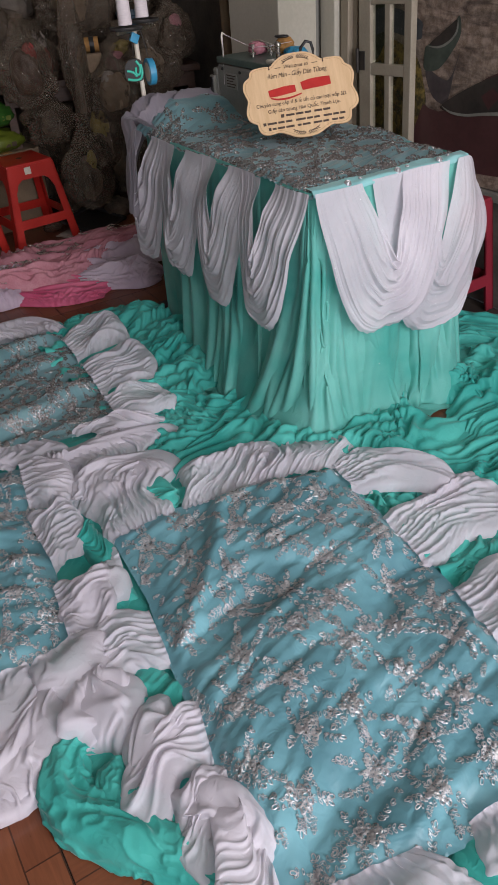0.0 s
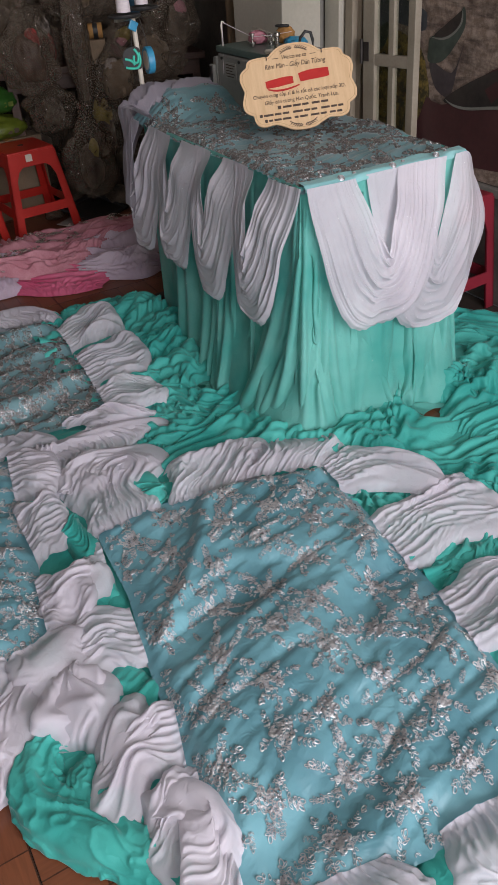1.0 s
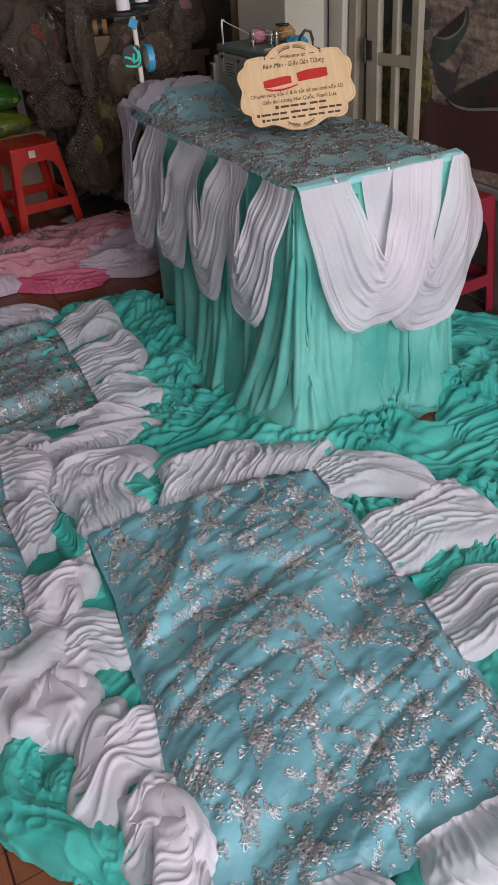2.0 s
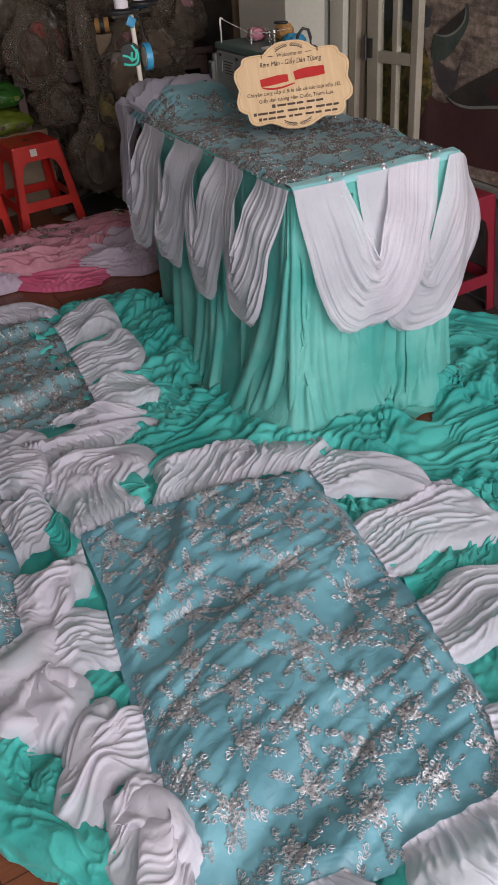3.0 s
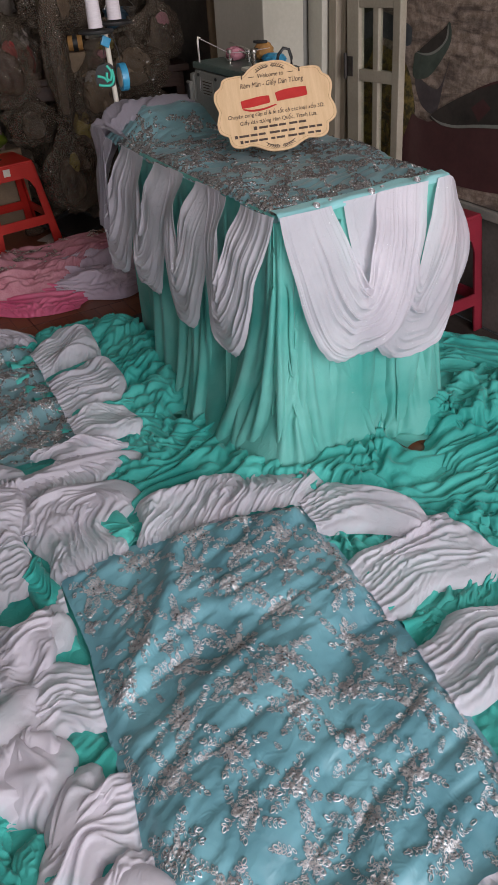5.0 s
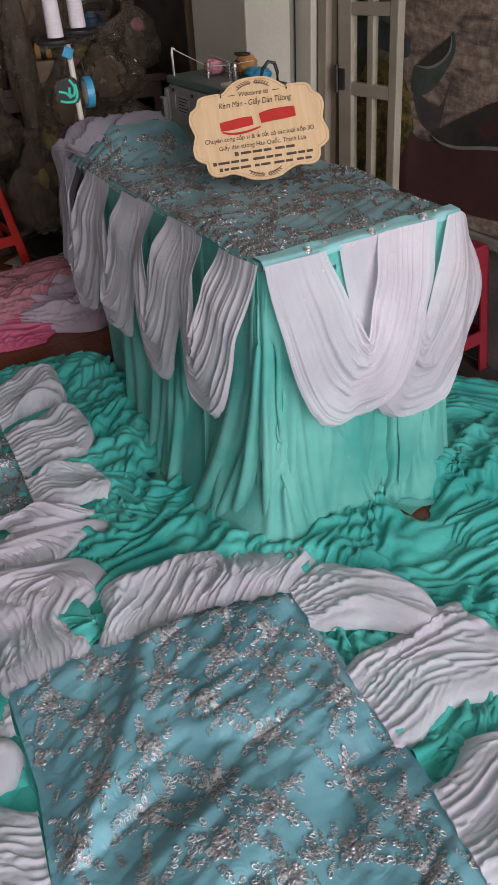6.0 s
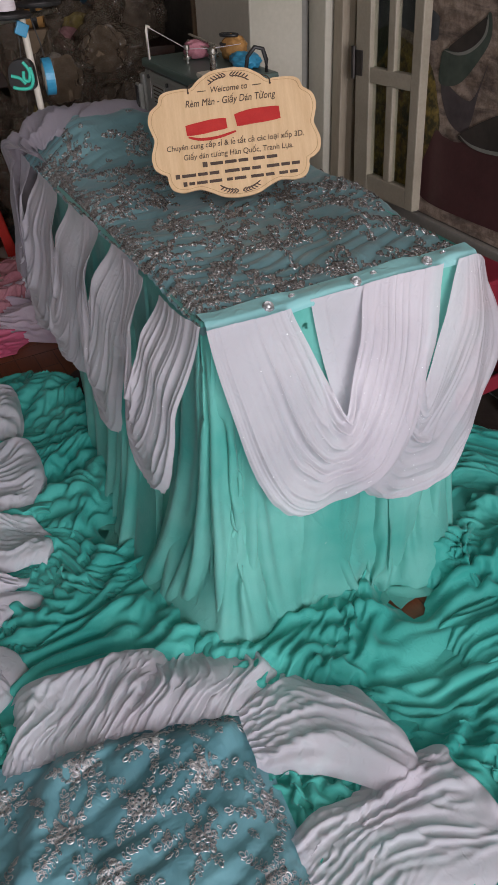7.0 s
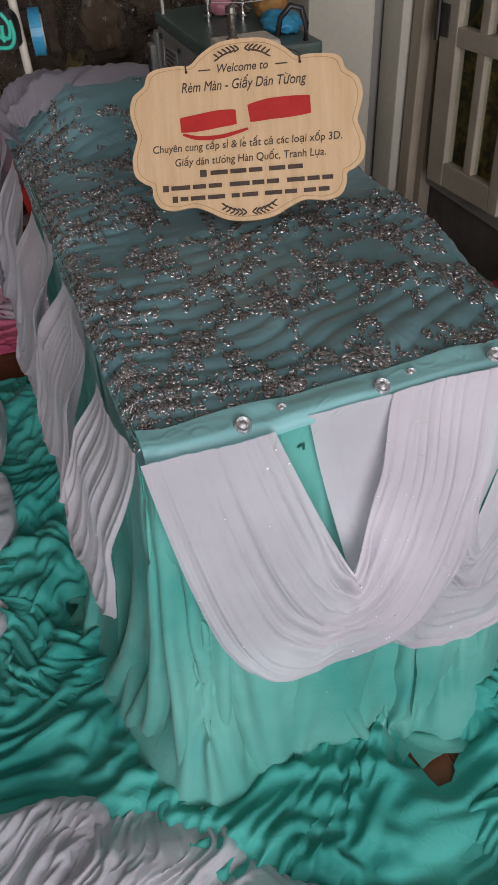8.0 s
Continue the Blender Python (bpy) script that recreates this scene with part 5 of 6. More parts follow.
# ---- the plaque ----
sign = tagged(new("shop_plaque"), "pale plywood shop plaque with scalloped outline and engraved lettering", "sign")
_sm = pose(1.452, 2.133, 1.017, 90 - 33.95, 0, -26.86) @ pose(0, 0, 0, 0, 0, 4.34) @ Matrix.Translation((0, -0.151, 0))
sign.matrix_basis = _sm
HALF = [(0, 0.130), (0.035, 0.127), (0.062, 0.113), (0.079, 0.099), (0.095, 0.100), (0.128, 0.098), (0.143, 0.091), (0.149, 0.076), (0.158, 0.069), (0.168, 0.060), (0.173, 0.040), (0.168, 0.018), (0.164, 0.004), (0.168, -0.010), (0.174, -0.030), (0.171, -0.052), (0.158, -0.064), (0.147, -0.070), (0.145, -0.086), (0.136, -0.101), (0.115, -0.107), (0.085, -0.104), (0.062, -0.112), (0.035, -0.125), (0, -0.129)]
_full = HALF + [(-x, y) for x, y in HALF[-2:0:-1]]
_outline = spline(_full, 4)
part("board", prism(_outline[::-1], -0.006), M_wood_sign, sign)
# engraved border line
_in1 = [(x * 0.955, y * 0.945) for x, y in _outline]
_in2 = [(x * 0.962, y * 0.954) for x, y in _outline]
_n = len(_in1)
raw("border", [(x, y, 0.0006) for x, y in _in1] + [(x, y, 0.0006) for x, y in _in2], [(i, (i + 1) % _n, _n + (i + 1) % _n, _n + i) for i in range(_n)], M_sign_edge, sign, "scorched border line", shade=False)


def lettering(text, x, y, size, mat, name="lettering", shear=0.0, wide=None):
    cu = bpy.data.curves.new(name, "FONT")
    cu.body, cu.size, cu.align_x, cu.extrude, cu.shear = text, size, "CENTER", 0.0004, shear
    ob = new("text_source", cu)
    me = bpy.data.meshes.new_from_object(ob.evaluated_get(bpy.context.evaluated_depsgraph_get()))
    bpy.data.objects.remove(ob)
    co = np.empty(len(me.vertices) * 3, np.float32)
    me.vertices.foreach_get("co", co)
    co = co.reshape(-1, 3)
    if wide and len(co):
        co[:, 0] *= wide / max(1e-6, np.ptp(co[:, 0]))
        co[:, 0] -= (co[:, 0].max() + co[:, 0].min()) / 2
    me.vertices.foreach_set("co", (co + np.array([x, y, 0.0009], np.float32)).ravel())
    me.name = name
    return link_mesh(name, me, mat, sign, "", False)


def bars(row, mat=None, name="text_bar"):
    """Plain bars for writing that stays unread: (x0, x1, y, height)."""
    bm = bmesh.new()
    for x0, x1, y, h in row:
        add_box(bm, (x1 - x0, h, 0.0008), ((x0 + x1) / 2, y, 0.0009))
    return part(name, bm, mat or M_ink, sign)


lettering("Welcome to", 0.0, 0.085, 0.017, M_ink, shear=0.25, wide=0.075)
lettering("Rèm Màn - Giấy Dán Tưong", 0.0, 0.061, 0.020, M_ink, shear=0.25, wide=0.185)
lettering("Chuyên cung cấp sỉ & le tất cả các loại xốp 3D.", 0.0, -0.022, 0.0155, M_ink, shear=0.1, wide=0.282)
lettering("Giấy dán tưong Hàn Quốc, Tranh Lụa.", 0.004, -0.043, 0.0155, M_ink, shear=0.1, wide=0.225)
bars([(-0.072, -0.062, -0.056, 0.010), (-0.056, -0.030, -0.056, 0.0062), (-0.026, -0.002, -0.056, 0.0062), (0.002, 0.022, -0.056, 0.0062), (0.032, 0.056, -0.056, 0.0062), (0.060, 0.082, -0.056, 0.0062)])
bars([(-0.130, -0.121, -0.0745, 0.009), (-0.117, -0.088, -0.0745, 0.0062), (-0.084, -0.064, -0.0745, 0.0062), (-0.060, -0.040, -0.0745, 0.0062), (-0.028, 0.002, -0.0745, 0.0062), (0.006, 0.024, -0.0745, 0.0062), (0.028, 0.046, -0.0745, 0.0062), (0.058, 0.084, -0.0745, 0.0062), (0.088, 0.106, -0.0745, 0.0062), (0.110, 0.126, -0.0745, 0.0062)])
bars([(-0.116, -0.108, -0.091, 0.009), (-0.104, -0.092, -0.091, 0.0060), (-0.088, -0.066, -0.091, 0.0060), (-0.062, -0.036, -0.091, 0.0060), (-0.026, -0.014, -0.091, 0.0060), (-0.010, 0.014, -0.091, 0.0060), (0.024, 0.050, -0.091, 0.0060), (0.054, 0.072, -0.091, 0.0060), (0.082, 0.100, -0.091, 0.0060), (0.104, 0.120, -0.091, 0.0060)])


def stroke(name, pts, w, mat, z=0.0012, n=8, taper=0.25):
    """A flat brush stroke along a curve in the plaque's plane."""
    pts = np.array(spline(pts, n, False))
    d = np.gradient(pts, axis=0)
    d /= np.linalg.norm(d, axis=1)[:, None] + 1e-9
    nrm = np.stack([-d[:, 1], d[:, 0]], -1)
    s = np.linspace(0, 1, len(pts))
    ww = w * (taper + (1 - taper) * np.sin(np.pi * np.clip(s, 0.02, 0.98)) ** 0.5)[:, None] / 2
    A, B = pts + nrm * ww, pts - nrm * ww
    V = [(*p, z) for p in A] + [(*p, z) for p in B]
    m = len(pts)
    return raw(name, V, [(i, m + i, m + i + 1, i + 1) for i in range(m - 1)], mat, sign, "", False)


# the red brand mark as two plain word shapes over a swash
stroke("brand_mark", [(-0.097, 0.015), (-0.068, 0.017), (-0.040, 0.020), (-0.013, 0.021)], 0.025, M_red_paint, taper=0.75)
stroke("brand_mark", [(0.006, 0.024), (0.036, 0.028), (0.066, 0.029), (0.097, 0.030)], 0.030, M_red_paint, taper=0.75)
stroke("brand_mark", [(-0.094, 0.002), (-0.070, -0.005), (-0.035, -0.005), (0.004, 0.003)], 0.006, M_red_paint, taper=0.4)
for _x, _y, _k in ((0.0645, 0.0745, 1.0), (-0.0335, -0.0330, 0.8)):
    stroke("accent", [(_x - 0.0026 * _k, _y + 0.002 * _k), (_x + 0.0008, _y)], 0.0014 * _k, M_ink, n=3)
    stroke("accent", [(_x + 0.0032 * _k, _y - 0.0040 * _k), (_x + 0.0048 * _k, _y - 0.0030 * _k), (_x + 0.0046 * _k, _y - 0.0014 * _k)], 0.0012 * _k, M_ink, n=3)
stroke("accent", [(-0.0042, -0.0112), (-0.0028, -0.0100), (-0.0036, -0.0086), (-0.0050, -0.0090)], 0.0010, M_ink, n=3)
# leaf garlands, dashes and corner scrolls
for cy, sg in ((0.112, 1), (-0.114, -1)):
    for sx in (-1, 1):
        for i in range(6):
            t = i / 5
            x, y = sx * (0.004 + 0.030 * t), cy + sg * (-0.010 * t * t + 0.003)
            stroke("garland_leaf", [(x, y), (x + sx * 0.004, y + 0.0035), (x + sx * 0.008, y + 0.006)], 0.0026, M_ink, n=3)
            stroke("garland_leaf", [(x, y), (x + sx * 0.004, y - 0.002), (x + sx * 0.008, y - 0.004)], 0.0024, M_ink, n=3)
for _sx in (-1, 1):
    bars([(_sx * 0.057 - 0.009, _sx * 0.057 + 0.009, 0.090, 0.0014)], name="ornament")
for sx in (-1, 1):
    wire("hanging_cord", [(sx * 0.084, 0.089, 0.002), (sx * 0.084, 0.097, 0.004), (sx * 0.080, 0.106, -0.004), (sx * 0.062, 0.116, -0.012), (sx * 0.03, 0.128, -0.014)], 0.0011, M_ink, sign, "thin dark hanging cord")
    part("hole", tube((sx * 0.084, 0.090, 0.0002), (sx * 0.084, 0.090, 0.0012), 0.0022, seg=10), M_ink, sign)


# ---- sewing machine on the table ----
machine = empty("sewing_machine", (1.54, 2.42, TZ + 0.012), 0, "grey enamelled sewing machine with worn steel fittings behind the plaque", "sewing machine")
part("body", box((0.185, 0.37, 0.165), (0, 0, 0.0825), bevel=0.010), M_machine, machine)
part("top_cover", box((0.190, 0.375, 0.022), (0, 0, 0.177), bevel=0.006), M_machine_top, machine, "dark green top cover")
bm = bmesh.new()
add_box(bm, (0.060, 0.030, 0.13), (-0.065, 0.205, 0.085), bevel=0.010)
add_box(bm, (0.012, 0.030, 0.10), (-0.100, 0.212, 0.075), bevel=0.004)
part("side_cover", bm, M_machine, machine, "rounded end cover")
part("slot", box((0.004, 0.016, 0.085), (-0.107, 0.212, 0.078), bevel=0.0015), M_black, machine, "black slot")
plate = part("label_plate", box((0.002, 0.075, 0.05), (-0.0935, 0.09, 0.115)), varied("pale_printed_plate", (0.26, 0.25, 0.22), (0.34, 0.33, 0.3), 20, 200, 0.5), machine, "small printed data plate")
for i in range(5):
    part("text_bar", box((0.001, 0.062 - 0.010 * (i % 3), 0.003), (-0.0951, 0.09 + 0.004 * (i % 3), 0.133 - 0.009 * i)), M_ink, plate)
for y, z in ((0.15, 0.15), (0.03, 0.148), (0.15, 0.05), (-0.02, 0.05), (-0.06, 0.055)):
    part("screw", tube((-0.0925, y, z), (-0.0965, y, z), 0.005, seg=12), M_black, machine)
for (x, y), h, r in (((-0.03, 0.04), 0.035, 0.004), ((0.03, 0.02), 0.030, 0.005), ((0.0, 0.10), 0.028, 0.005), ((0.05, -0.08), 0.022, 0.005)):
    bm = bmesh.new()
    add_tube(bm, (x, y, 0.187), (x, y, 0.187 + h), r, r * 0.8, 12)
    add_tube(bm, (x, y, 0.187 + h * 0.3), (x, y, 0.187 + h * 0.45), r * 2.6, seg=16)
    add_tube(bm, (x, y, 0.187 + h * 0.9), (x, y, 0.187 + h * 1.15), r * 1.7, seg=12)
    part("tension_knob", bm, M_steel, machine, "small steel tension knob")
bm = lathe([(0.011, 0.187), (0.011, 0.200), (0.0075, 0.203), (0.0075, 0.236), (0.0105, 0.239), (0.0105, 0.247), (0.003, 0.251)], 18, (-0.052, -0.150, 0))
part("presser_post", bm, M_steel, machine, "worn steel presser post")
part("cap_plate", box((0.10, 0.07, 0.012), (-0.03, -0.15, 0.193), bevel=0.005), M_ivory, machine, "pale cap plate")
wire("handle", [(0.020, -0.165, 0.19), (0.024, -0.17, 0.225), (0.040, -0.175, 0.243), (0.058, -0.178, 0.238), (0.066, -0.18, 0.215), (0.066, -0.18, 0.19)], 0.005, M_black, machine, "bent black handle")
wire("thread_guide", [(-0.086, 0.150, 0.187), (-0.086, 0.152, 0.250), (-0.084, 0.150, 0.262), (-0.078, 0.146, 0.258)], 0.0035, M_ivory, machine, "thin pale thread guide")
wire("thread", [(-0.084, 0.150, 0.26), (-0.02, 0.06, 0.215), (0.02, 0.0, 0.22), (0.07, -0.05, 0.23)], 0.0009, M_thread, machine, "white thread")
wire("thread", [(-0.084, 0.150, 0.26), (-0.088, 0.145, 0.20), (-0.095, 0.14, 0.10)], 0.0009, M_thread, machine, "white thread")


def crumple(center, r, seed, rough=0.22, taper=0.0, seg=(44, 30), stretch=(1, 1, 1)):
    """A crumpled bag or bundle: a ball with folded relief, narrowing to a neck."""
    nu, nv = seg
    u, v = np.linspace(0, 2 * math.pi, nu + 1)[:, None], np.linspace(0.02, math.pi - 0.02, nv)[None, :]
    cx, cy, cz = np.cos(u) * np.sin(v), np.sin(u) * np.sin(v), np.cos(v)
    n = fbm(cx * 2.3 + 5 + seed, cy * 2.3 + cz * 1.9, seed, 3)
    f = ridge(5 * fbm(cx * 1.6 + cz * 1.1, cy * 1.6 - cz * 1.3 + seed, seed + 7, 2))
    k = 1 + rough * (0.55 * n + 0.55 * (f - 0.6))
    neck = 1 - taper * smooth(0.15, 0.95, cz)
    X = center[0] + r[0] * cx * k * neck
    Y = center[1] + r[1] * cy * k * neck
    Z = center[2] + r[2] * np.where(cz < -0.75, -0.75 + 0.25 * (cz + 0.75), cz) * (1 + 0.12 * n)
    return np.stack([X, Y, Z + 0 * X], -1)


def blob(name, center, r, seed, mat, parent=None, label="", **kw):
    return sheet(name, crumple(center, r, seed, **kw), mat, parent, label)


# cloth scraps and tools lying on the machine
scrap = tagged(blob("fabric_scrap", (1.555, 2.50, 0.972), (0.035, 0.03, 0.022), 501, M_rose_cloth), "dusty rose fabric scrap on the sewing machine", "fabric scrap")
scrap2 = tagged(blob("fabric_scrap", (1.60, 2.33, 0.966), (0.035, 0.05, 0.018), 503, M_blue), "small blue fabric scrap on the sewing machine", "fabric scrap")
scrap3 = tagged(blob("fabric_scrap", (1.615, 2.42, 0.978), (0.03, 0.04, 0.03), 505, M_orange), "ochre fabric scrap on the sewing machine", "fabric scrap")
scissors = empty("scissors", (1.575, 2.46, 0.968), 35, "black handled scissors lying on the sewing machine", "scissors")
for s in (-1, 1):
    pts = [(s * 0.012 * math.cos(a), -0.05 + 0.022 * math.sin(a), 0.03 + 0.01 * s) for a in np.linspace(0, 6.28, 16)]
    wire("handle", pts, 0.004, M_black, scissors, "black handle")
    part("blade", box((0.008, 0.09, 0.0025), (s * 0.004, 0.02, 0.018 + 0.006 * s), Matrix.Rotation(0.3, 4, "X")), M_steel, scissors)

# ---- thread stand ----
stand = empty("thread_stand", (1.202, 2.713, -0.0), 0, "ivory thread stand with black discs and white cones behind the table", "thread stand")
part("pole", tube((0.012, 0, 0.0), (-0.012, 0, 1.0530), 0.0085, seg=18), M_ivory, stand, "ivory enamelled pole")
part("base", lathe([(0.10, 0.0), (0.10, 0.012), (0.03, 0.025), (0.012, 0.05)], 24), M_black, stand)
part("crossbar", box((0.21, 0.012, 0.012), (0.0, 0.01, 1.0560), Matrix.Rotation(0.5, 4, "Z"), bevel=0.003), M_steel, stand)
for (x, y), dz in (((-0.048, -0.015), 0.0), ((0.045, 0.045), 0.012)):
    disc = part("disc", lathe([(0.002, 1.0610 + dz), (0.056, 1.0610 + dz), (0.058, 1.0650 + dz), (0.056, 1.0690 + dz), (0.006, 1.0700 + dz)], 36, (x, y, 0)), M_black, stand, "black plastic disc")
    part("cone", lathe([(0.0235, 1.0925 + dz), (0.0235, 1.0760 + dz), (0.020, 1.2280 + dz), (0.018, 1.2880 + dz), (0.006, 1.2900 + dz)], 30, (x, y, 0)), M_thread, disc, "white thread cone")
part("clip", box((0.03, 0.012, 0.03), (-0.02, -0.012, 1.0330), Matrix.Rotation(0.5, 4, "Y"), bevel=0.003), M_blue, stand, "blue clip")

tape = empty("tape_measure", (1.166, 2.698, 0.938), -25, "black and mint tape measure hanging from the thread stand", "tape measure")
part("case", prism(spline([(-0.028, -0.030), (0.022, -0.034), (0.030, -0.015), (0.028, 0.020), (0.010, 0.034), (-0.018, 0.030), (-0.032, 0.008)], 4), 0.030), M_black, tape)
for pts in ([(-0.026, -0.026), (-0.008, -0.030), (0.016, -0.028), (0.026, -0.008), (0.023, 0.018)], [(-0.026, 0.0), (-0.006, -0.006), (0.006, -0.020)], [(0.008, 0.030), (0.020, 0.010), (0.016, -0.012), (0.004, -0.010), (0.006, 0.010)]):
    wire("grip", [(x, y, 0.031) for x, y in spline(pts, 5, False)], 0.0042, M_mint, tape, "mint rubber grip")
for o in tape.children:
    o.matrix_basis = Matrix.Rotation(radians(90), 4, "X") @ o.matrix_basis
wire("cord", [(0.0, 0.0, 0.032), (0.004, 0.0, 0.07), (0.0, 0.004, 0.128)], 0.0016, M_black, tape, "black wrist cord")

roll = empty("tape_roll", (1.226, 2.700, 0.922), -8, "blue adhesive tape roll hanging from the thread stand", "tape roll")
_m = Matrix.Rotation(radians(90), 4, "Y")
part("film", lathe([(0.030, -0.011), (0.043, -0.011), (0.0435, 0.0), (0.043, 0.011), (0.030, 0.011)], 36, (0, 0, 0), _m), M_blue, roll)
part("core", lathe([(0.024, -0.012), (0.031, -0.012), (0.031, 0.013), (0.024, 0.013)], 32, (0, 0, 0), _m), M_ivory, roll, "pale cardboard core")
wire("cord", [(0.0, 0.0, 0.036), (-0.006, 0.0, 0.08), (-0.018, 0.006, 0.140)], 0.0016, M_black, roll, "black cord")


# ---- plastic stools ----
def stool(at, rz, mat, label, top=0.25, base=0.325, h=0.44):
    thing = empty("plastic_stool", at, rz, label, "stool", "plastic stools")
    t, b = top / 2, base / 2
    part("seat", box((top, top, 0.022), (0, 0, h - 0.011), bevel=0.008), mat, thing)
    part("finger_hole", tube((0, 0, h - 0.002), (0, 0, h + 0.0012), 0.016, seg=18), M_black, thing)
    for k in range(4):
        rot = Matrix.Rotation(k * math.pi / 2, 4, "Z")

        def pt(x, z, d=0.0):
            s = 1 - z / h
            w = t + (b - t) * s
            return Vector((x * w, -w + d, z))
        bm = bmesh.new()
        # one side: an apron, two half legs and a stretcher cut from one panel
        z_ap, z_s0, z_s1, lw = h - 0.075, 0.105, 0.150, 0.26
        rows = [(0.0, None), (z_s0, None), (z_s1, None), (z_ap, None), (h - 0.012, None)]
        outer, inner = [], []
        arch = [(-1 + lw, z_s1), (-1 + lw, z_ap - 0.06), (-0.62, z_ap - 0.018), (-0.45, z_ap), (0.45, z_ap), (0.62, z_ap - 0.018), (1 - lw, z_ap - 0.06), (1 - lw, z_s1)]

        def plate(poly):
            for d in (0.0, 0.007):
                bm.faces.new([bm.verts.new(rot @ pt(x, z, d)) for x, z in (poly if d == 0 else poly[::-1])])
            n = len(poly)
            for i in range(n):
                (x0, z0), (x1, z1) = poly[i], poly[(i + 1) % n]
                bm.faces.new([bm.verts.new(rot @ pt(x1, z1, 0)), bm.verts.new(rot @ pt(x0, z0, 0)), bm.verts.new(rot @ pt(x0, z0, 0.007)), bm.verts.new(rot @ pt(x1, z1, 0.007))])
        plate([(-1, 0), (-1 + lw, 0), (-1 + lw, z_s0), (-1 + lw, z_s1), (-1 + lw, z_ap - 0.06), (-1, z_ap - 0.06)])
        plate([(1 - lw, 0), (1, 0), (1, z_ap - 0.06), (1 - lw, z_ap - 0.06), (1 - lw, z_s1), (1 - lw, z_s0)])
        plate([(-1 + lw, z_s0), (1 - lw, z_s0), (1 - lw, z_s1), (-1 + lw, z_s1)])
        plate([(-1, z_ap - 0.06), (-1 + lw, z_ap - 0.06), (-0.62, z_ap - 0.018), (-0.45, z_ap), (0.45, z_ap), (0.62, z_ap - 0.018), (1 - lw, z_ap - 0.06), (1, z_ap - 0.06), (1, h - 0.012), (-1, h - 0.012)])
        bmesh.ops.recalc_face_normals(bm, faces=bm.faces[:])
        part("side", bm, mat, thing)
    return thing


s1 = stool((1.045, 4.06, 0.0), 6, M_red_plastic, "bright red plastic stool standing behind the pink curtain", h=0.415, top=0.25, base=0.36)
st = part("sticker", box((0.034, 0.002, 0.034), (-0.02, -0.1340, 0.380), Matrix.Rotation(radians(-4), 4, "X")), M_ivory, s1, "small white sticker")
stool((0.66, 4.02, 0.0), 12, M_red_plastic, "red plastic stool in the dark storage corner")
stool((2.055, 2.045, 0.0), 4, M_maroon_plastic, "maroon plastic stool against the mural wall", h=0.445)

# ---- storage corner ----
bench = empty("storage_bench", (1.66, 4.42, 0), -12, "dark brown wooden bench loaded with bagged goods", "bench")
part("top", box((1.10, 0.50, 0.035), (0, 0, 0.70), bevel=0.005), M_brown_wood, bench)
part("apron", box((1.0, 0.02, 0.07), (0, -0.22, 0.645), bevel=0.003), M_brown_wood, bench)
for sx in (-1, 1):
    for sy in (-1, 1):
        part("leg", box((0.045, 0.045, 0.683), (sx * 0.5, sy * 0.2, 0.3415), bevel=0.004), M_brown_wood, bench)


def bag(at, r, seed, film, goods, label, taper=0.55, inner=0.72):
    """A tied plastic bag: goods inside a crumpled film with a knotted neck."""
    thing = empty("plastic_bag", (at[0], at[1], at[2] - r[2] * 0.8), 0, label, "plastic bag", "bags of stored goods")
    c = (0, 0, r[2] * 0.8)
    blob("film", c, r, seed, film, thing, "crumpled plastic film", rough=0.60, taper=taper, seg=(84, 60))
    for k, (mat, off, s) in enumerate(goods):
        blob("content", (off[0] * r[0], off[1] * r[1], c[2] + off[2] * r[2]), tuple(inner * s * q for q in r), seed + 31 + k, mat, thing, "", rough=0.25)
    top = c[2] + r[2]
    sheet("neck", np.stack([(0.012 + 0.03 * np.linspace(0, 1, 8)[None, :] ** 2) * np.cos(np.linspace(0, 6.3, 20))[:, None], (0.012 + 0.03 * np.linspace(0, 1, 8)[None, :] ** 2) * np.sin(np.linspace(0, 6.3, 20))[:, None],
          top - 0.02 + 0.06 * np.linspace(0, 1, 8)[None, :] + 0.012 * vnoise(np.linspace(0, 9, 20)[:, None], np.linspace(0, 3, 8)[None, :], seed)], -1), film, thing)
    return thing


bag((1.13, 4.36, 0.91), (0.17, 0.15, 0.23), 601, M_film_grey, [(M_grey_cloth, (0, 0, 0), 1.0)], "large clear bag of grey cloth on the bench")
bag((1.34, 4.30, 0.83), (0.075, 0.07, 0.13), 603, M_film, [(M_dull_red, (0, 0, -0.2), 0.95), (M_pale_cloth, (0, 0, 0.45), 0.7)], "small bag of red and white goods on the bench")
bag((1.60, 4.30, 0.80), (0.09, 0.08, 0.10), 605, M_film, [(M_orange, (0, 0, 0), 0.9)], "bag with ochre goods on the bench")
bag((1.74, 4.20, 0.805), (0.12, 0.10, 0.11), 607, M_film, [(M_rose_cloth, (-0.3, -0.2, -0.3), 0.6), (M_mustard, (0.2, 0, 0.1), 0.7)], "clear bag of rose and mustard cloth on the bench")
bag((1.92, 4.22, 0.82), (0.14, 0.11, 0.13), 609, M_film_grey, [(M_grey_cloth, (0, 0, 0), 0.95)], "milky bag of grey cloth on the bench")
bag((2.08, 4.34, 0.84), (0.12, 0.11, 0.15), 611, M_film, [(M_mustard, (0, 0, -0.1), 0.8), (M_grey_cloth, (0.2, 0, 0.4), 0.6)], "clear bag of mixed cloth on the bench")
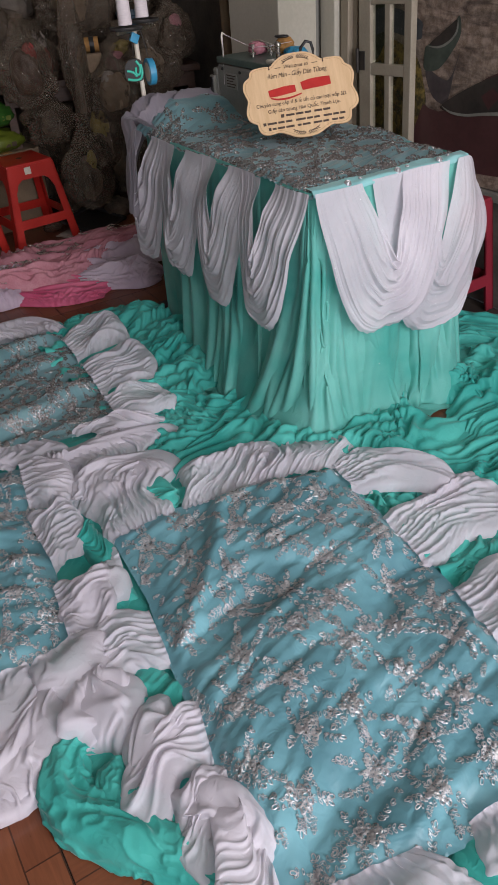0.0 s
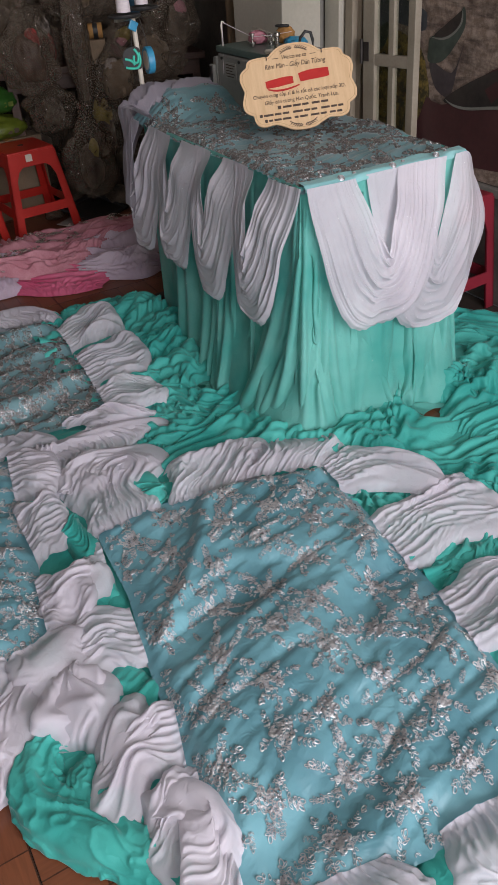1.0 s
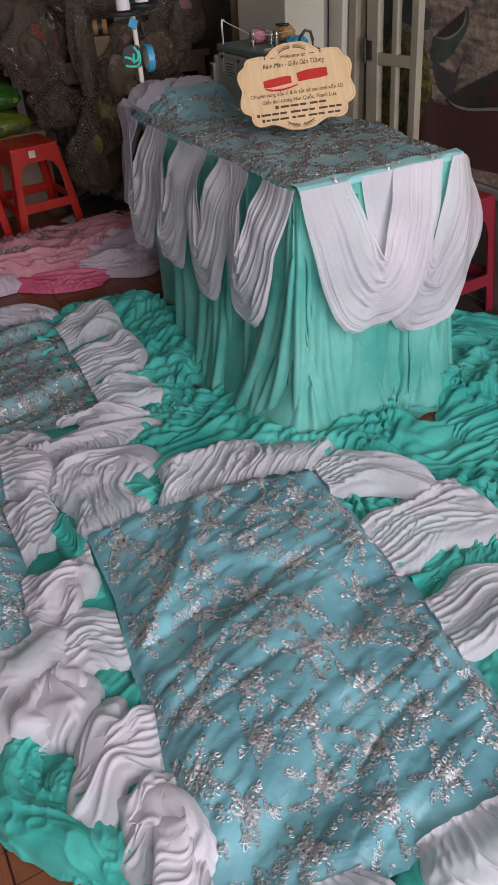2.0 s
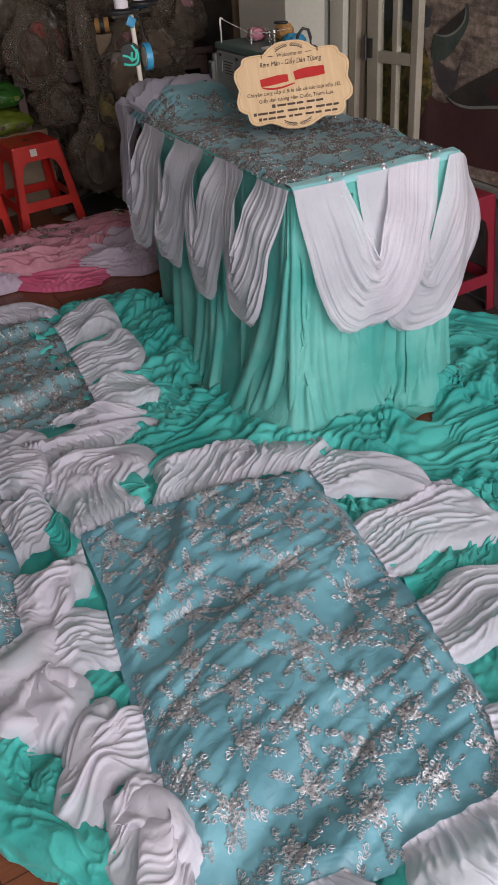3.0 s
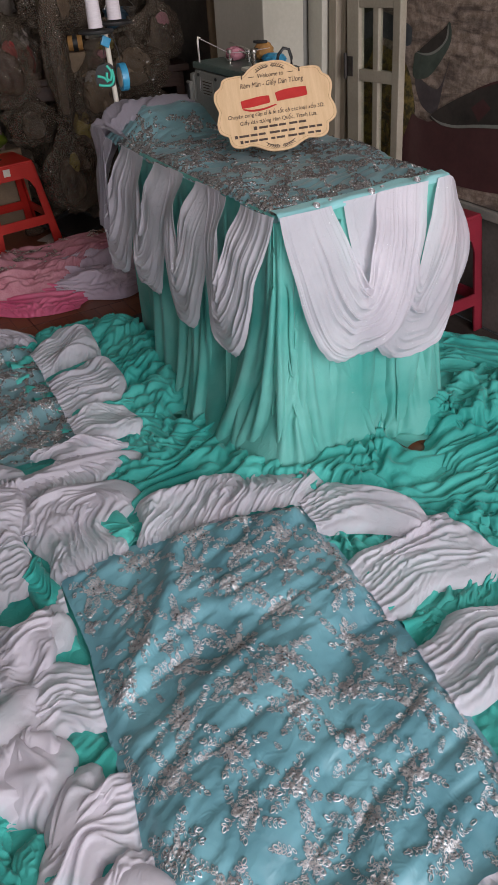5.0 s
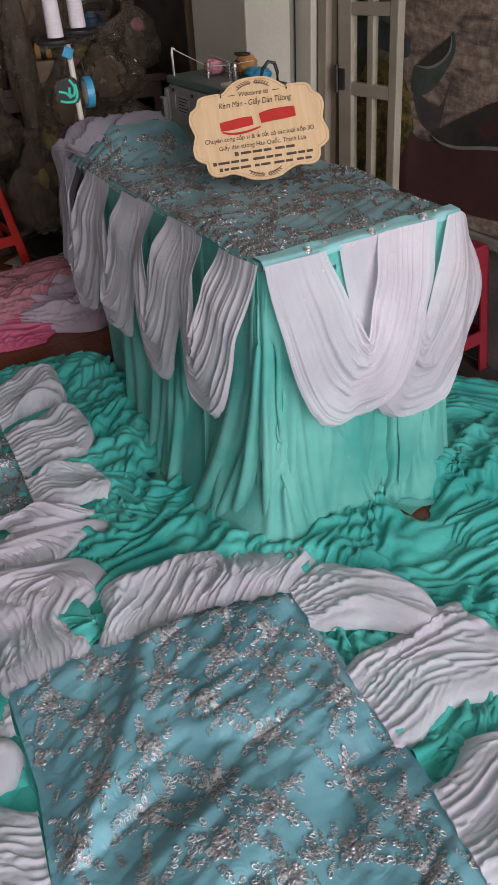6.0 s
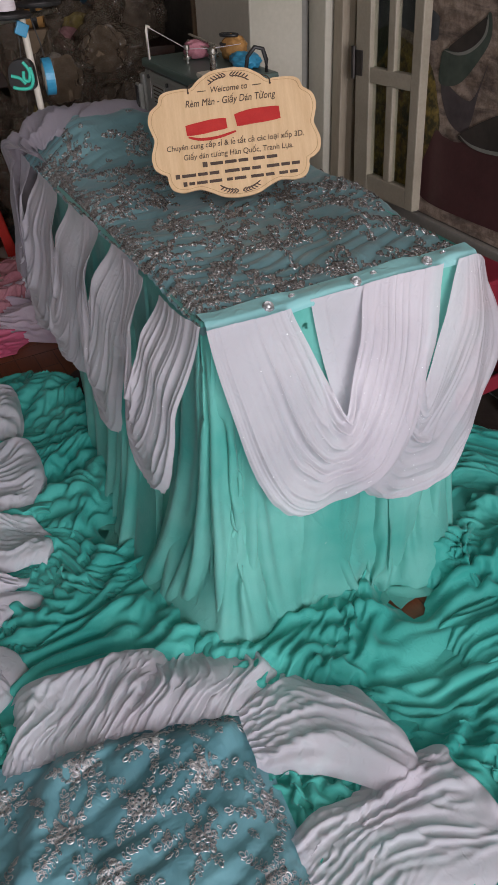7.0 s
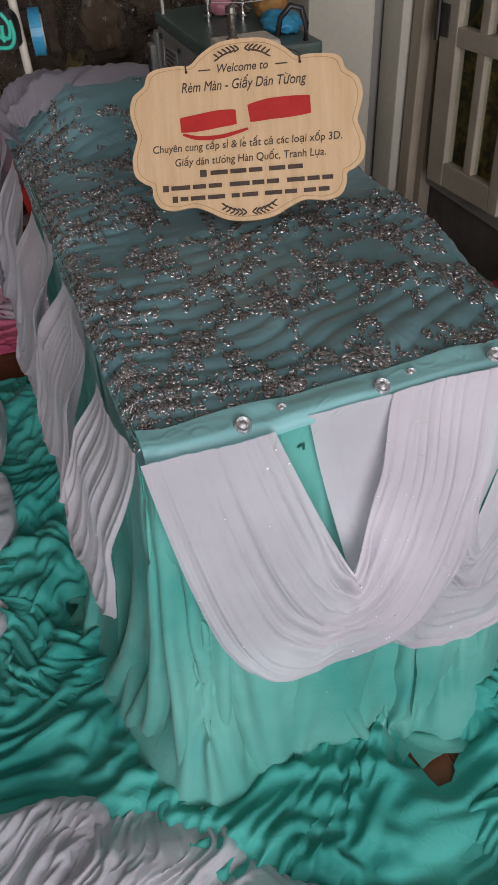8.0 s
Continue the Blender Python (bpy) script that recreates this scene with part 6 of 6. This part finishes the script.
bag((1.50, 4.07, 0.46), (0.12, 0.09, 0.20), 613, M_film, [(M_mustard, (0.1, 0, 0.15), 0.55), (M_grey_cloth, (0, 0, -0.4), 0.75)], "clear bag with mustard scraps hanging at the bench")
bag((1.28, 4.16, 0.55), (0.11, 0.09, 0.14), 615, M_film, [(M_grey_cloth, (0, 0, -0.2), 0.7)], "clear bag with grey scraps beside the stool")
bag((1.43, 4.05, 0.86), (0.06, 0.05, 0.34), 617, M_film, [(M_grey_cloth, (0, 0, -0.6), 0.5)], "long clear plastic wrapper hanging from the bench", taper=0.3)
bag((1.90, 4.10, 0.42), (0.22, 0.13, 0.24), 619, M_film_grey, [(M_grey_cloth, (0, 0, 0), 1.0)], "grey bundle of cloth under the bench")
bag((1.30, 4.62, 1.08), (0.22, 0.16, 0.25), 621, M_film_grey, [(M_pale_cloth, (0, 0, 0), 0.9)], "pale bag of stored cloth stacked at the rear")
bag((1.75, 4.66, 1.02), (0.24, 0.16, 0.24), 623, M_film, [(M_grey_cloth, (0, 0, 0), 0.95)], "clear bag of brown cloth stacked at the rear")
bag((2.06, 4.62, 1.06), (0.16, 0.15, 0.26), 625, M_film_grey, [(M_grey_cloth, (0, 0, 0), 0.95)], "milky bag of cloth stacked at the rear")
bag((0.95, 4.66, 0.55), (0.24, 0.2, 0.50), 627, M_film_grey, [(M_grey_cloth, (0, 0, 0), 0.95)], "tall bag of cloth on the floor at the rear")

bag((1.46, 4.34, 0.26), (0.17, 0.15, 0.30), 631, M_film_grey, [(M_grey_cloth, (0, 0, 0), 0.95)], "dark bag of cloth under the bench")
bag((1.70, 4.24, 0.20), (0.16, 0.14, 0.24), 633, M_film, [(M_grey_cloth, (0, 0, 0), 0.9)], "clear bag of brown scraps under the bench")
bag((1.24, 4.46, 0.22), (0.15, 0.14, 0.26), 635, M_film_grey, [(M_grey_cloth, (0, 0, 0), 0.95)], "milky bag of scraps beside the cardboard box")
bag((1.52, 4.46, 0.86), (0.12, 0.11, 0.17), 637, M_film, [(M_grey_cloth, (0, 0, 0), 0.9), (M_pale_cloth, (0.2, -0.2, 0.3), 0.4)], "clear bag of pale cloth on the bench")
bag((1.20, 4.12, 0.80), (0.13, 0.09, 0.20), 641, M_film, [(M_brown_wood, (0, 0, -0.1), 0.8), (M_dull_red, (0.2, -0.1, 0.35), 0.35)], "clear bag with red and brown scraps before the bench")
bag((1.62, 4.04, 0.66), (0.14, 0.09, 0.17), 643, M_film, [(M_card, (0, 0, -0.1), 0.8), (M_pale_cloth, (-0.2, 0, 0.3), 0.35)], "clear bag of brown paper hanging before the bench")
bag((1.38, 4.00, 0.30), (0.12, 0.08, 0.24), 645, M_film, [(M_grey_cloth, (0, 0, -0.2), 0.7), (M_mustard, (0.2, -0.2, 0.2), 0.3)], "long clear bag with mustard scraps standing on the floor")
bag((1.80, 4.00, 0.74), (0.15, 0.09, 0.15), 647, M_film_grey, [(M_card, (0, 0, 0), 0.85)], "milky bag of brown cloth before the bench")
bag((1.98, 4.02, 0.88), (0.12, 0.09, 0.16), 649, M_film, [(M_grey_cloth, (0, 0, -0.1), 0.8), (M_rose_cloth, (0.1, -0.2, 0.3), 0.4)], "clear bag of grey and rose scraps near the pillar")
bag((1.52, 4.22, 1.06), (0.15, 0.10, 0.17), 651, M_film, [(M_card, (0, 0, 0), 0.85)], "crumpled clear bag of brown cloth on the pile")

bucket = empty("bucket", (1.93, 4.40, 0.718), 0, "dull blue plastic bucket on the bench", "bucket")
part("body", lathe([(0.062, 0.0), (0.066, 0.01), (0.085, 0.24), (0.090, 0.245), (0.090, 0.258), (0.083, 0.258), (0.064, 0.02)], 30), M_blue_bin, bucket)
wire("handle", [(0.088 * math.cos(a), 0.0, 0.245 + 0.06 * math.sin(a)) for a in np.linspace(0, math.pi, 14)], 0.003, M_steel, bucket, "thin wire handle")

toy = empty("cloth_roll", (1.565, 4.13, 0.722), -20, "ochre and black rolled strap on the bench", "strap roll")
part("roll", lathe([(0.012, -0.035), (0.034, -0.035), (0.036, 0.0), (0.034, 0.035), (0.012, 0.035)], 26, (0, 0, 0.150), Matrix.Rotation(radians(90), 4, "Y")), M_orange, toy)
part("band", lathe([(0.035, -0.012), (0.038, -0.012), (0.038, 0.012), (0.035, 0.012)], 26, (0, 0, 0.150), Matrix.Rotation(radians(90), 4, "Y")), M_black, toy, "black band")
part("block", box((0.085, 0.075, 0.112), (0, 0, 0.056), bevel=0.006), M_card, toy, "brown cardboard block")

carton = empty("cardboard_box", (1.02, 4.40, 0), 8, "brown cardboard box under woven sacks", "box")
part("body", box((0.36, 0.30, 0.40), (0, 0, 0.20), bevel=0.004), M_card, carton)
part("flap", box((0.36, 0.15, 0.004), (0, -0.075, 0.403)), M_card, carton)
part("tape", box((0.05, 0.304, 0.003), (0, 0, 0.4065)), M_orange, carton, "brown packing tape")
for (z, mat, w, lab) in ((0.455, M_lime, 0.15, "lime woven sack lying on the cardboard box"), (0.585, M_green_sack, 0.13, "green woven sack stacked on the lime one")):
    sk = empty("woven_sack", (1.02, 4.36, z), 6, lab, "sack", "woven sacks")
    blob("sack", (0, 0, 0), (w, 0.13, 0.062), int(z * 1000), mat, sk, "", rough=0.12)
    for i in range(4):
        part("text_bar", box((0.026, 0.002, 0.022), (-0.055 + 0.036 * i, -0.128, -0.005)), M_ink if mat is M_lime else M_lime, sk)

# rubbish on the dark floor
panel = empty("picture_frame", (1.36, 4.02, 0.012), 35, "black picture frame lying on the floor", "frame")
for sx, sy, w, d in ((0, -0.11, 0.30, 0.02), (0, 0.11, 0.30, 0.02), (-0.14, 0, 0.02, 0.20), (0.14, 0, 0.02, 0.20)):
    part("rail", box((w, d, 0.016), (sx, sy, 0.010), bevel=0.003), M_black, panel)
part("glass", box((0.26, 0.20, 0.003), (0, 0, 0.004)), M_iron, panel, "dusty dark glass")
panel.matrix_basis = pose(1.36, 4.00, 0.03, 14, 0, 35)
paper = tagged(part("paper_sheet", box((0.16, 0.10, 0.004), (1.22, 3.98, 0.006), Matrix.Rotation(0.6, 4, "Z")), M_pale_cloth), "crumpled pale paper sheet on the floor", "paper")
for k, (x, y, r) in enumerate(((1.30, 4.16, 0.05), (1.55, 4.08, 0.06), (1.16, 4.10, 0.045))):
    tagged(blob("crumpled_rag", (x, y, r * 0.8), (r * 1.3, r, r), 700 + k, M_film_grey if k != 1 else M_grey_cloth), "crumpled grey rag lying on the dark floor", "rag", "floor scraps")

# pale wall shelf goods seen above the bench, and the bolt of cloth leaning by the pillar
bolt = empty("fabric_roll", (2.00, 3.46, 0.0), 0, "tall pale fabric roll leaning by the pillar", "fabric roll")
part("roll", tube((0, 0, 0.0), (0.05, 0.12, 1.35), 0.024, seg=20), M_card, bolt)
part("core", tube((0.0496, 0.119, 1.34), (0.0508, 0.122, 1.375), 0.016, seg=16), M_ivory, bolt, "pale paper core")

# ---- floor tiles ----
TILE = 0.40
_bm = box((TILE - 0.0018, TILE - 0.0018, 0.008), (0, 0, 0), bevel=0.0012)
_me = bpy.data.meshes.new("tile")
_bm.to_mesh(_me)
_bm.free()
_me.materials.append(M_tile)
for i in range(int((ROOM_X1 - ROOM_X0) / TILE)):
    for j in range(int((ROOM_Y1 - ROOM_Y0) / TILE)):
        t = new("tile", _me)
        t.parent = floor
        t.matrix_basis = pose(ROOM_X0 + (i + 0.5) * TILE, ROOM_Y0 + (j + 0.5) * TILE, -0.004, 0, 0, 90 * ((i + j) % 2))
